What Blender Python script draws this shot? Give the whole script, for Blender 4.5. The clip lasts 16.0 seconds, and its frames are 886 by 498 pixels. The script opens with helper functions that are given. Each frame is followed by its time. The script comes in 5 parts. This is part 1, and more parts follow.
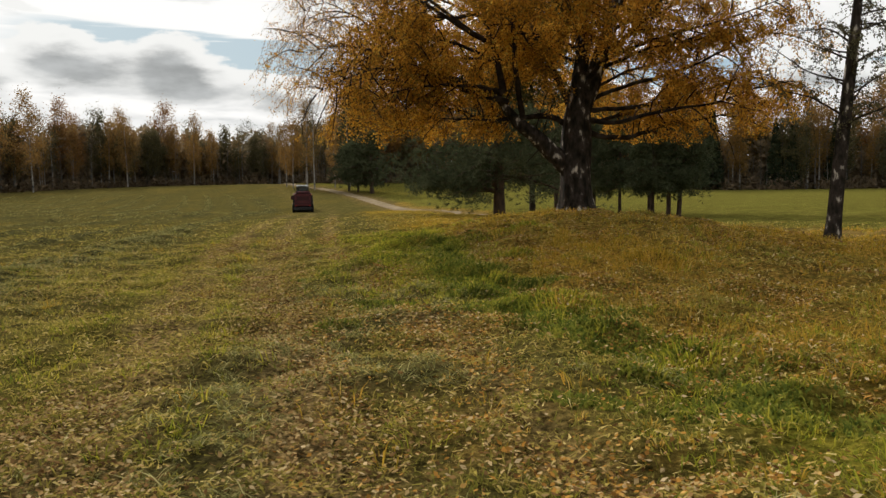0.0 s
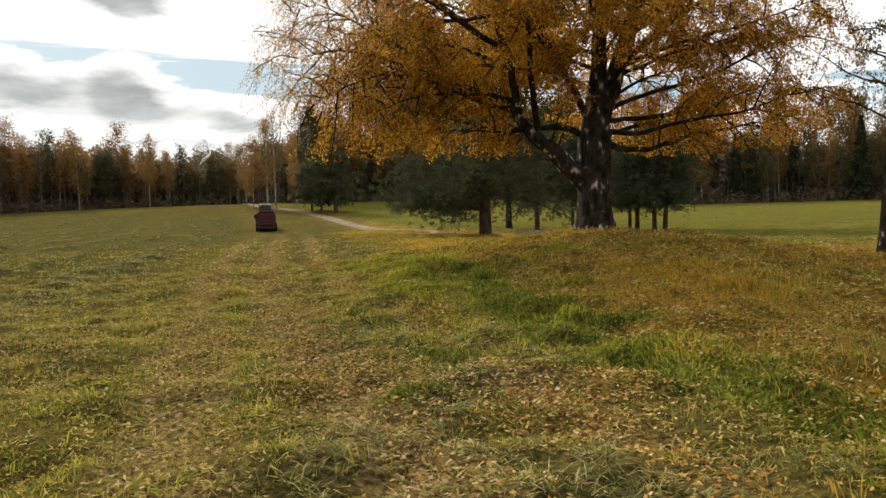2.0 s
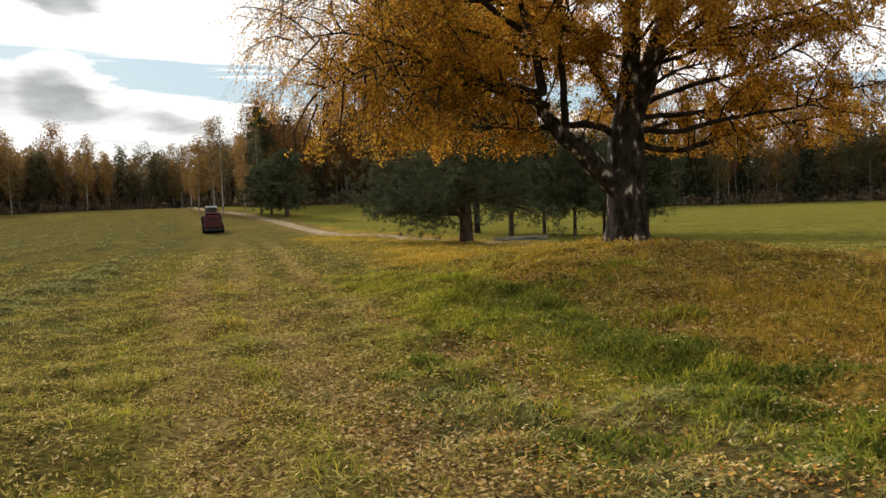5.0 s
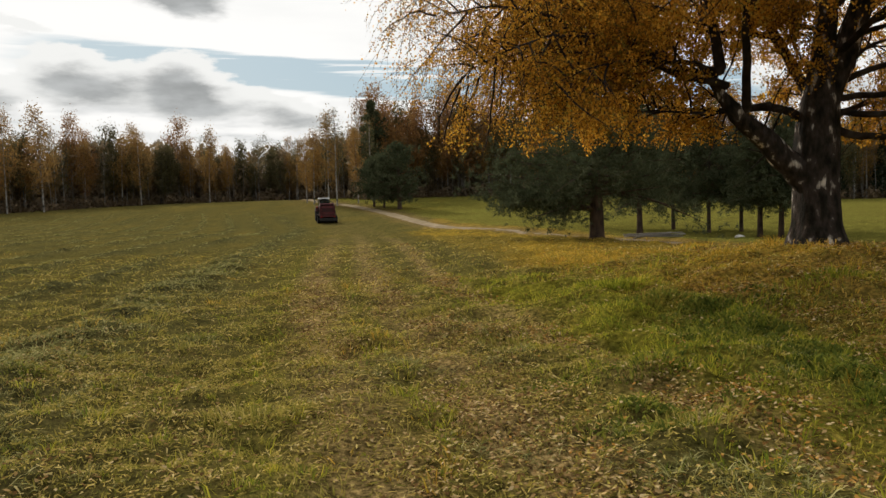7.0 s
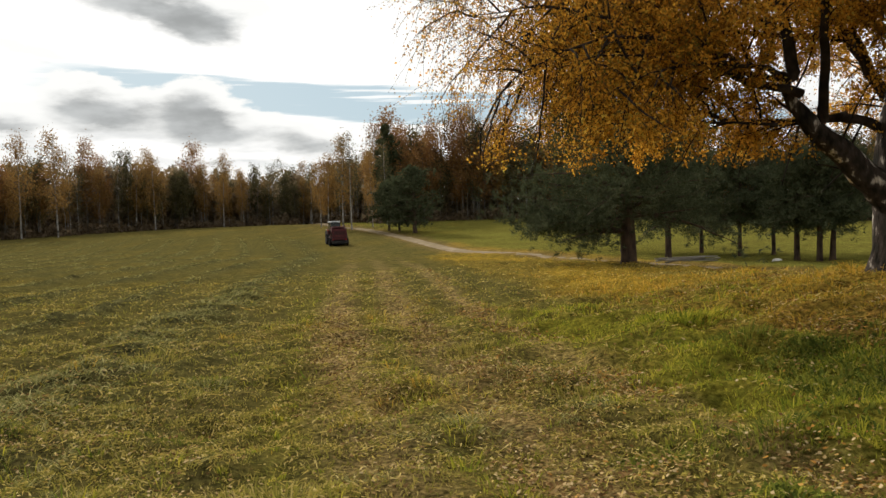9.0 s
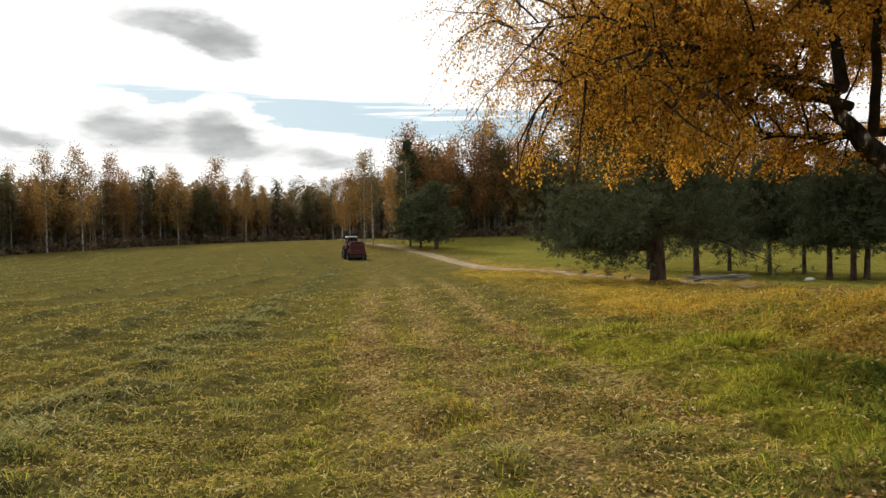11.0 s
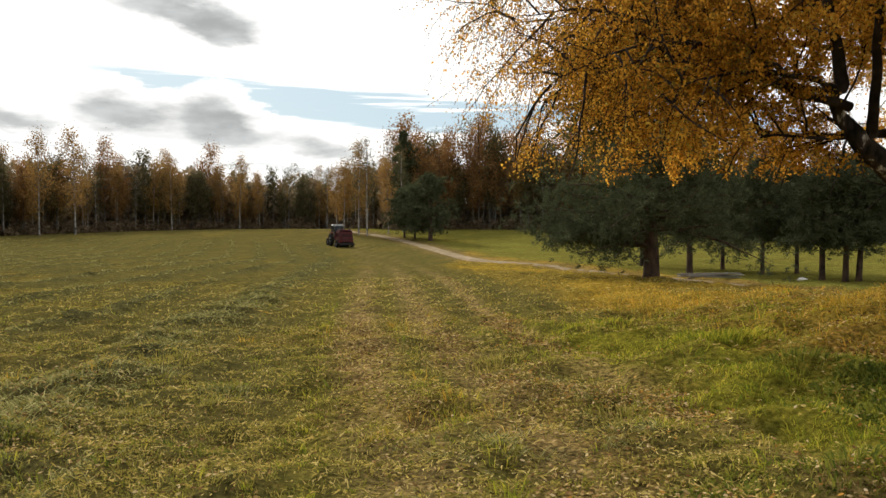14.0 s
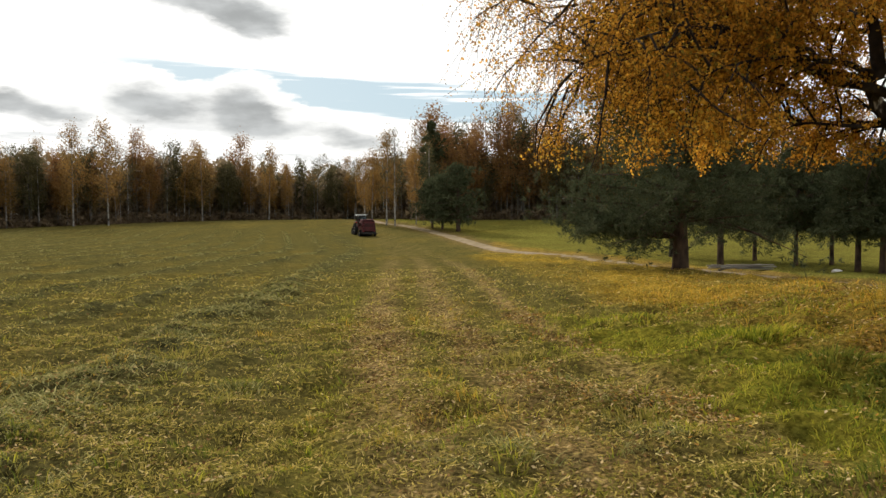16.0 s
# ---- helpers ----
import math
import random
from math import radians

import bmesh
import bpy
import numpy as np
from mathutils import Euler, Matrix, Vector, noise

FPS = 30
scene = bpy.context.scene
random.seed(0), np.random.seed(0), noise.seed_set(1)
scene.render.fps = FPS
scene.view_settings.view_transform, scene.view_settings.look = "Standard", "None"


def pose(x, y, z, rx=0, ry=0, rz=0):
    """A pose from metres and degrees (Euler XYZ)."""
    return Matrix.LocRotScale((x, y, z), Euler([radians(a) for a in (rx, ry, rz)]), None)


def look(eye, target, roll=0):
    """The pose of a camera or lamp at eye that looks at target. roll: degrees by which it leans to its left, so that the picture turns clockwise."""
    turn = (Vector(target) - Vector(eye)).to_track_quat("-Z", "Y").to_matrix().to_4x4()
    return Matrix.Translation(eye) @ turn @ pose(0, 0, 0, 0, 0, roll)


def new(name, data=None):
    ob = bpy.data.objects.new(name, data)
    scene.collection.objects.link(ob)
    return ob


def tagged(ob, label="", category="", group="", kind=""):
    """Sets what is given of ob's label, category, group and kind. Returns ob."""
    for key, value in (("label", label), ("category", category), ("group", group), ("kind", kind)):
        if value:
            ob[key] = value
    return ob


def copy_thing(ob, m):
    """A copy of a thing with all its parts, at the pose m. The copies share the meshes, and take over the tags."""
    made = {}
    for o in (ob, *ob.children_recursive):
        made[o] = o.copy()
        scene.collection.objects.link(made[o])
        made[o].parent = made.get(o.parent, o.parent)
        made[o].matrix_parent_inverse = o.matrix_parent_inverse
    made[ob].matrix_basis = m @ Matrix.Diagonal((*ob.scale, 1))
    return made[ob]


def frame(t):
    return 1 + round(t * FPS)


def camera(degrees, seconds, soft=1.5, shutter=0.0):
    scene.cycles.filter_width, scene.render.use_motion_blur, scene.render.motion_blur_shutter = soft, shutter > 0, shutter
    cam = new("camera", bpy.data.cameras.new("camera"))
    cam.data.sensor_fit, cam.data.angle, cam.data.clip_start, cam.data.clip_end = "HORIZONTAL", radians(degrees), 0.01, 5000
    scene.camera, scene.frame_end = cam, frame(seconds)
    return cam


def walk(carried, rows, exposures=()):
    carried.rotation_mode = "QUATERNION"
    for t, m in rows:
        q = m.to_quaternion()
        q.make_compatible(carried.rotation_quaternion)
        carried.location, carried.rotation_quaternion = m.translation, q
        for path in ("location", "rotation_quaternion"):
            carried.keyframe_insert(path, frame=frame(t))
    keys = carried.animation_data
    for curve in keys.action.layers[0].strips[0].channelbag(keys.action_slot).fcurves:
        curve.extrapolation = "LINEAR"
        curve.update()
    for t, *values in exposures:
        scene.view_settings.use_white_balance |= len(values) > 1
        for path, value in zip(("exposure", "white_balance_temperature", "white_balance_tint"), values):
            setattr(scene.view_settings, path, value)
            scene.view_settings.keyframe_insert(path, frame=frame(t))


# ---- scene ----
cam = camera(59.3, 16.0)
PATH = [
    (0, (0.343, 0.027, 1.487), (0.277, 2.02, 1.335), -0.9),
    (0.5, (0.007, 0.475, 1.517), (-0.069, 2.473, 1.466), -1.5),
    (1, (-0.383, 0.951, 1.521), (-0.393, 2.949, 1.43), -1.5),
    (1.5, (-0.69, 1.489, 1.513), (-0.654, 3.486, 1.394), -1.6),
    (2, (-0.994, 2.007, 1.545), (-0.951, 4.004, 1.436), -1.7),
    (2.5, (-1.333, 2.507, 1.527), (-1.226, 4.501, 1.425), -1.7),
    (3, (-1.597, 3.074, 1.542), (-1.557, 5.07, 1.418), -2.0),
    (3.2, (-1.7, 3.282, 1.553), (-1.642, 5.277, 1.417), -2.1),
    (5.3, (-2.546, 4.914, 1.751), (-2.359, 6.903, 1.646), -1.8),
    (5.5, (-2.601, 5.104, 1.767), (-2.448, 7.095, 1.654), -1.7),
    (6, (-2.828, 5.628, 1.749), (-2.723, 7.621, 1.62), -1.6),
    (6.5, (-3.06, 6.052, 1.762), (-2.99, 8.047, 1.628), -1.5),
    (7, (-3.229, 6.482, 1.802), (-3.317, 8.477, 1.684), -1.6),
    (7.5, (-3.45, 6.968, 1.79), (-3.52, 8.962, 1.658), -1.6),
    (8, (-3.585, 7.406, 1.8), (-3.642, 9.402, 1.694), -2.0),
    (8.2, (-3.603, 7.539, 1.803), (-3.729, 9.535, 1.756), -2.0),
    (10.3, (-3.976, 8.402, 1.811), (-4.081, 10.398, 1.735), -1.5),
    (10.5, (-3.981, 8.4, 1.804), (-4.109, 10.395, 1.752), -1.7),
    (11, (-3.989, 8.385, 1.808), (-4.158, 10.377, 1.795), -1.5),
    (11.5, (-3.995, 8.375, 1.804), (-4.185, 10.366, 1.789), -0.8),
    (12, (-4.013, 8.379, 1.795), (-4.181, 10.372, 1.78), -0.2),
    (12.5, (-4.009, 8.38, 1.799), (-4.165, 10.374, 1.779), -0.2),
    (13, (-4.006, 8.385, 1.798), (-4.153, 10.379, 1.777), -0.1),
    (13.5, (-4.016, 8.392, 1.791), (-4.17, 10.386, 1.767), -0.1),
    (14, (-4.021, 8.418, 1.787), (-4.174, 10.412, 1.753), -0.1),
    (14.5, (-4.034, 8.437, 1.79), (-4.188, 10.431, 1.748), -0.1),
    (15, (-4.036, 8.495, 1.787), (-4.244, 10.484, 1.739), -0.1),
    (15.5, (-3.979, 8.601, 1.807), (-4.189, 10.59, 1.753), -0.1),
    (16, (-3.882, 8.71, 1.831), (-4.109, 10.696, 1.772), -0.2),
]
EXPOSURES = [(0.0, -0.28), (0.5, -0.12), (1.0, 0.03), (2.0, 0.0), (5.5, 0.02), (6.2, 0.05), (7.0, -0.3), (8.0, -0.25), (10.5, 0.0), (12.5, 0.08), (16.0, 0.0)]
walk(cam, [(t, look(eye, target, roll)) for t, eye, target, roll in PATH], EXPOSURES)

# ---- world and sun ----
SUN_AZ, SUN_EL = radians(-28), radians(30)


def build_world():
    world = bpy.data.worlds.new("sky")
    scene.world = world
    world.use_nodes = True
    tree = world.node_tree
    tree.nodes.clear()
    link = tree.links.new

    def math_node(op, a, b=None, clamp=False):
        node = tree.nodes.new("ShaderNodeMath")
        node.operation, node.use_clamp = op, clamp
        for n, v in enumerate((a, b)):
            if v is None:
                continue
            if isinstance(v, (int, float)):
                node.inputs[n].default_value = v
            else:
                link(v, node.inputs[n])
        return node.outputs[0]

    def ramp(value, low, high):
        node = tree.nodes.new("ShaderNodeMapRange")
        node.interpolation_type = "SMOOTHSTEP"
        link(value, node.inputs[0])
        node.inputs[1].default_value, node.inputs[2].default_value = low, high
        return node.outputs[0]

    def clouds(vector, scale, detail, rough=0.55, offset=(0, 0, 0), stretch=(1, 1, 1)):
        m = tree.nodes.new("ShaderNodeMapping")
        m.inputs["Location"].default_value, m.inputs["Scale"].default_value = offset, stretch
        n = tree.nodes.new("ShaderNodeTexNoise")
        n.inputs["Scale"].default_value, n.inputs["Detail"].default_value = scale, detail
        n.inputs["Roughness"].default_value = rough
        link(vector, m.inputs["Vector"])
        link(m.outputs[0], n.inputs["Vector"])
        return n.outputs["Fac"]

    def mix(fac, a, b):
        node = tree.nodes.new("ShaderNodeMix")
        node.data_type = "RGBA"
        link(fac, node.inputs[0])
        for n, v in ((6, a), (7, b)):
            if isinstance(v, tuple):
                node.inputs[n].default_value = (*v, 1)
            else:
                link(v, node.inputs[n])
        return node.outputs[2]

    coord = tree.nodes.new("ShaderNodeTexCoord").outputs["Generated"]
    split = tree.nodes.new("ShaderNodeSeparateXYZ")
    link(coord, split.inputs[0])
    el = split.outputs[2]
    az = math_node("ARCTAN2", split.outputs[0], split.outputs[1])
    flat = tree.nodes.new("ShaderNodeCombineXYZ")
    link(az, flat.inputs[0])
    link(math_node("MULTIPLY", el, 2.6), flat.inputs[1])
    v = flat.outputs[0]
    sky = tree.nodes.new("ShaderNodeTexSky")
    sky.sky_type, sky.sun_disc = "NISHITA", False
    sky.sun_elevation, sky.sun_rotation = SUN_EL, SUN_AZ
    blue = tree.nodes.new("ShaderNodeVectorMath")
    blue.operation = "SCALE"
    blue.inputs["Scale"].default_value = 0.055
    link(sky.outputs[0], blue.inputs[0])
    # the veil is brightest about the hidden sun
    facing = tree.nodes.new("ShaderNodeVectorMath")
    facing.operation = "DOT_PRODUCT"
    link(coord, facing.inputs[0])
    facing.inputs[1].default_value = (math.sin(SUN_AZ) * math.cos(SUN_EL), math.cos(SUN_AZ) * math.cos(SUN_EL), math.sin(SUN_EL))
    glow = ramp(facing.outputs["Value"], -0.5, 0.85)
    veil = mix(glow, (0.60, 0.62, 0.64), (1.25, 1.24, 1.21))
    thick = ramp(clouds(v, 2.6, 6, offset=(7, 2, 1), stretch=(1, 2.2, 1)), 0.42, 0.68)
    veil = mix(math_node("MULTIPLY", thick, 0.28), veil, (0.90, 0.92, 0.92))
    streaks = ramp(clouds(v, 7.0, 8, 0.6, offset=(5, 8, 2), stretch=(1, 2.4, 1)), 0.42, 0.66)
    lowness = math_node("SUBTRACT", 1.0, ramp(el, 0.10, 0.15))
    veil = mix(math_node("MULTIPLY", math_node("MULTIPLY", streaks, lowness), 0.7), veil, (0.60, 0.63, 0.64))
    # the clear strip between the high veil and the low cumulus
    ragged = math_node("MULTIPLY", math_node("SUBTRACT", clouds(v, 4.0, 6, 0.55, offset=(3, 1, 0), stretch=(1, 4.5, 1)), 0.5), 0.030)
    tilt = math_node("ADD", math_node("ADD", el, ragged), math_node("MULTIPLY", az, 0.056))
    clear = math_node("MULTIPLY", ramp(tilt, 0.128, 0.134), math_node("SUBTRACT", 1.0, ramp(tilt, 0.1655, 0.171)))
    clear = math_node("MULTIPLY", clear, ramp(math_node("ADD", az, math_node("MULTIPLY", ragged, 4.0)), -0.56, -0.46))
    wisp = ramp(clouds(v, 5.0, 5, 0.5, offset=(9, 4, 0), stretch=(1, 9.0, 1)), 0.56, 0.66)
    clear = math_node("MULTIPLY", clear, math_node("SUBTRACT", 1.0, math_node("MULTIPLY", wisp, 0.8)))
    pale = tree.nodes.new("ShaderNodeMix")
    pale.data_type = "RGBA"
    pale.inputs[0].default_value = 0.7
    link(blue.outputs[0], pale.inputs[6])
    pale.inputs[7].default_value = (0.56, 0.77, 0.89, 1)
    c = mix(math_node("MULTIPLY", clear, 0.92), veil, pale.outputs[2])

    # cumulus: white heads, smooth grey undersides
    def hump(value, centre, width):
        d = math_node("DIVIDE", math_node("SUBTRACT", value, centre), width)
        return math_node("MULTIPLY", math_node("MULTIPLY", d, d), -1.0)

    warp = math_node("MULTIPLY", math_node("SUBTRACT", clouds(v, 11.0, 4, 0.5, offset=(1.3, 0.4, 0)), 0.5), 0.075)
    lift = math_node("MULTIPLY", math_node("SUBTRACT", clouds(v, 13.0, 5, 0.5, offset=(6.1, 2.4, 0)), 0.5), 0.036)
    caz, cel = math_node("ADD", az, warp), math_node("ADD", el, lift)
    heap = math_node("MULTIPLY", math_node("SUBTRACT", clouds(v, 22.0, 8, 0.6, offset=(2.3, 5.1, 0), stretch=(1, 1.2, 1)), 0.5), 0.75)

    def bodies(rows, drop):
        total = 0.0
        for a, e, wa, we, weight in rows:
            # each body leans down towards its far end
            lean = math_node("ADD", cel, math_node("MULTIPLY", math_node("SUBTRACT", caz, a), 0.16))
            one = math_node("POWER", 2.718, math_node("ADD", hump(caz, a, wa), hump(lean, e + drop, we)))
            total = math_node("ADD", math_node("MULTIPLY", one, weight), total)
        return math_node("ADD", total, heap)

    heaps = ((-0.47, 0.149, 0.055, 0.026, 1.45), (-0.355, 0.142, 0.048, 0.031, 1.5), (-0.58, 0.134, 0.05, 0.017, 1.1), (-0.64, 0.146, 0.03, 0.013, 1.0), (-0.235, 0.115, 0.065, 0.020, 0.9),
             (-0.40, 0.268, 0.095, 0.024, 1.3), (-0.345, 0.252, 0.04, 0.016, 1.0), (-0.54, 0.205, 0.05, 0.008, 0.5), (0.15, 0.115, 0.12, 0.020, 0.7), (0.42, 0.125, 0.10, 0.024, 0.8))
    c = mix(ramp(bodies(heaps, 0.006), 0.24, 0.42), c, (1.12, 1.12, 1.09))
    shade = mix(ramp(clouds(v, 12.0, 5, offset=(2, 4, 0)), 0.3, 0.7), (0.36, 0.375, 0.375), (0.62, 0.64, 0.64))
    c = mix(math_node("MULTIPLY", ramp(bodies(heaps, -0.005), 0.32, 1.10), 0.92), c, shade)
    out, bg = tree.nodes.new("ShaderNodeOutputWorld"), tree.nodes.new("ShaderNodeBackground")
    link(c, bg.inputs[0])
    bg.inputs[1].default_value = 1.0
    link(bg.outputs[0], out.inputs[0])


build_world()
sun = new("sun", bpy.data.lights.new("sun", "SUN"))
sun.data.energy, sun.data.angle, sun.data.color = 5.0, radians(9), (1.0, 0.94, 0.84)
sun_way = Vector((math.sin(SUN_AZ) * math.cos(SUN_EL), math.cos(SUN_AZ) * math.cos(SUN_EL), math.sin(SUN_EL)))
sun.matrix_world = look(sun_way * 100, (0, 0, 0))


# ---- materials ----
def surface(name, colours, scale=3.0, rough=0.85, bump=0.0, bump_scale=40.0, island=0.0, stretch=(1, 1, 1), metal=0.0, thin=0.0, obj_random=0.0, cut=(0.3, 0.7)):
    """Noise between colours; island or obj_random: share of the variation that goes by piece; thin: light let through."""
    m = bpy.data.materials.new(name)
    m.use_nodes = True
    tree = m.node_tree
    tree.nodes.clear()
    link = tree.links.new
    coord = tree.nodes.new("ShaderNodeTexCoord")
    mapping = tree.nodes.new("ShaderNodeMapping")
    mapping.inputs["Scale"].default_value = stretch
    link(coord.outputs["Object"], mapping.inputs["Vector"])
    noise_node = tree.nodes.new("ShaderNodeTexNoise")
    noise_node.inputs["Scale"].default_value, noise_node.inputs["Detail"].default_value = scale, 6
    link(mapping.outputs[0], noise_node.inputs["Vector"])
    value = tree.nodes.new("ShaderNodeMapRange")
    value.inputs[1].default_value, value.inputs[2].default_value = cut
    link(noise_node.outputs["Fac"], value.inputs[0])
    fac = value.outputs[0]
    if island or obj_random:
        if island:
            geo = tree.nodes.new("ShaderNodeNewGeometry").outputs["Random Per Island"]
        else:
            geo = tree.nodes.new("ShaderNodeObjectInfo").outputs["Random"]
        blend = tree.nodes.new("ShaderNodeMix")
        blend.inputs[0].default_value = island or obj_random
        link(fac, blend.inputs[2])
        link(geo, blend.inputs[3])
        fac = blend.outputs[0]
    ramp = tree.nodes.new("ShaderNodeValToRGB")
    while len(ramp.color_ramp.elements) < len(colours):
        ramp.color_ramp.elements.new(0.5)
    for n, colour in enumerate(colours):
        ramp.color_ramp.elements[n].position = n / max(1, len(colours) - 1)
        ramp.color_ramp.elements[n].color = (*colour, 1)
    link(fac, ramp.inputs[0])
    out = tree.nodes.new("ShaderNodeOutputMaterial")
    if thin:
        a, b, both = tree.nodes.new("ShaderNodeBsdfDiffuse"), tree.nodes.new("ShaderNodeBsdfTranslucent"), tree.nodes.new("ShaderNodeMixShader")
        both.inputs[0].default_value = thin
        link(ramp.outputs[0], a.inputs[0])
        link(ramp.outputs[0], b.inputs[0])
        link(a.outputs[0], both.inputs[1])
        link(b.outputs[0], both.inputs[2])
        link(both.outputs[0], out.inputs[0])
        return m
    shader = tree.nodes.new("ShaderNodeBsdfPrincipled")
    shader.inputs["Roughness"].default_value, shader.inputs["Metallic"].default_value = rough, metal
    shader.inputs["Specular IOR Level"].default_value = 0.4 if rough < 0.8 else 0.04
    link(ramp.outputs[0], shader.inputs["Base Color"])
    if bump:
        fine = tree.nodes.new("ShaderNodeTexNoise")
        fine.inputs["Scale"].default_value, fine.inputs["Detail"].default_value = bump_scale, 5
        link(mapping.outputs[0], fine.inputs["Vector"])
        b = tree.nodes.new("ShaderNodeBump")
        b.inputs["Strength"].default_value, b.inputs["Distance"].default_value = bump, 0.03
        link(fine.outputs["Fac"], b.inputs["Height"])
        link(b.outputs[0], shader.inputs["Normal"])
    link(shader.outputs[0], out.inputs[0])
    return m


def ground_surface():
    """Meadow soil and turf: masks stored on the sheet choose between turf, lush grass, dry grass, leaf litter, hay and worn track."""
    m = bpy.data.materials.new("meadow")
    m.use_nodes = True
    tree = m.node_tree
    link = tree.links.new
    shader = tree.nodes["Principled BSDF"]
    shader.inputs["Roughness"].default_value, shader.inputs["Specular IOR Level"].default_value = 1.0, 0.0
    coord = tree.nodes.new("ShaderNodeTexCoord").outputs["Object"]

    def noisy(scale, detail=6, low=0.35, high=0.65, rough=0.6):
        n = tree.nodes.new("ShaderNodeTexNoise")
        n.inputs["Scale"].default_value, n.inputs["Detail"].default_value, n.inputs["Roughness"].default_value = scale, detail, rough
        link(coord, n.inputs["Vector"])
        r = tree.nodes.new("ShaderNodeMapRange")
        r.inputs[1].default_value, r.inputs[2].default_value = low, high
        link(n.outputs["Fac"], r.inputs[0])
        return r.outputs[0], n.outputs["Fac"]

    def mix(fac, a, b):
        node = tree.nodes.new("ShaderNodeMix")
        node.data_type = "RGBA"
        if isinstance(fac, float):
            node.inputs[0].default_value = fac
        else:
            link(fac, node.inputs[0])
        for n, v in ((6, a), (7, b)):
            if isinstance(v, tuple):
                node.inputs[n].default_value = (*v, 1)
            else:
                link(v, node.inputs[n])
        return node.outputs[2]

    def mask(name, fac=None):
        a = tree.nodes.new("ShaderNodeAttribute")
        a.attribute_name = name
        if fac is None:
            return a.outputs["Fac"]
        node = tree.nodes.new("ShaderNodeMath")
        node.operation, node.use_clamp = "MULTIPLY", True
        link(a.outputs["Fac"], node.inputs[0])
        link(fac, node.inputs[1])
        return node.outputs[0]

    big, _ = noisy(0.18)
    mid, _ = noisy(1.1)
    small, _ = noisy(7.0)
    fine, fine_raw = noisy(15.0, 7, 0.36, 0.64, 0.7)
    turf = mix(mid, TURF_A, TURF_B)
    turf = mix(big, turf, mix(small, TURF_C, TURF_B))
    turf = mix(mask("meadow"), turf, mix(big, mix(mid, MEADOW_A, MEADOW_B), mix(small, MEADOW_C, MEADOW_A)))
    turf = mix(mask("dry"), turf, mix(mid, DRY_A, DRY_B))
    turf = mix(mask("lush"), turf, mix(small, LUSH_A, LUSH_B))
    turf = mix(mask("litter", small), turf, mix(fine, LITTER_A, LITTER_B))
    # ground under hay takes a dark colour that paints the windrows' shadow lines
    turf = mix(mask("hay"), turf, mix(small, HAY_SHADE_A, HAY_SHADE_B))
    turf = mix(mask("track"), turf, mix(fine, TRACK_A, TRACK_B))
    turf = mix(mask("road"), turf, mix(mid, ROAD_A, ROAD_B))
    # clods and tufts seen from afar: lit tops and shaded gaps painted in
    clod_shade, _ = noisy(1.9, 8, 0.36, 0.64, 0.72)
    lump_shade = tree.nodes.new("ShaderNodeMix")
    lump_shade.data_type, lump_shade.blend_type = "RGBA", "MULTIPLY"
    lump_shade.inputs[0].default_value = 1.0
    link(turf, lump_shade.inputs[6])
    link(mix(clod_shade, (0.62, 0.62, 0.6), (1.28, 1.25, 1.15)), lump_shade.inputs[7])
    turf = lump_shade.outputs[2]
    # finer shade painted with the bump's noise, dark in its hollows
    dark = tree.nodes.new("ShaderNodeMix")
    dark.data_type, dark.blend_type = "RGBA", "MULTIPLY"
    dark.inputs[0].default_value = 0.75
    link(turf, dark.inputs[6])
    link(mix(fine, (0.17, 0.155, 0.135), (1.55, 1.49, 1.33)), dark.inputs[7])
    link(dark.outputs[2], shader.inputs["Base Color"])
    b = tree.nodes.new("ShaderNodeBump")
    b.inputs["Strength"].default_value, b.inputs["Distance"].default_value = 1.0, 0.08
    link(fine_raw, b.inputs["Height"])
    link(b.outputs[0], shader.inputs["Normal"])
    return m


TURF_A, TURF_B, TURF_C = (0.102, 0.092, 0.030), (0.138, 0.116, 0.042), (0.076, 0.074, 0.025)
MEADOW_C = (0.14, 0.116, 0.032)
MEADOW_A, MEADOW_B = (0.132, 0.135, 0.03), (0.186, 0.174, 0.044)
DRY_A, DRY_B = (0.225, 0.158, 0.028), (0.325, 0.226, 0.041)
LUSH_A, LUSH_B = (0.125, 0.125, 0.02), (0.22, 0.205, 0.03)
LITTER_A, LITTER_B = (0.18, 0.11, 0.032), (0.42, 0.25, 0.06)
# darker than the hay strands: the windrows' shade is in this colour
HAY_SHADE_A, HAY_SHADE_B = (0.034, 0.034, 0.015), (0.125, 0.118, 0.052)
TRACK_A, TRACK_B = (0.13, 0.095, 0.04), (0.38, 0.275, 0.13)
ROAD_A, ROAD_B = (0.16, 0.115, 0.05), (0.24, 0.165, 0.08)
M_GROUND = ground_surface()
M_LANE = surface("lane_dirt", [(0.12, 0.09, 0.04), (0.20, 0.15, 0.085), (0.28, 0.215, 0.14)], 0.9, 1.0, 0.4, 12.0)
M_TURF = surface("turf_blades", [(0.092, 0.094, 0.021), (0.207, 0.196, 0.037), (0.310, 0.265, 0.055), (0.402, 0.316, 0.081), (0.598, 0.471, 0.196)], 3.2, island=0.7, thin=0.35, cut=(0.32, 0.68))
M_LUSH = surface("lush_blades", [(0.058, 0.087, 0.013), (0.144, 0.185, 0.023), (0.289, 0.296, 0.029), (0.472, 0.417, 0.046), (0.655, 0.509, 0.077)], 1.6, island=0.65, thin=0.35, cut=(0.33, 0.67))
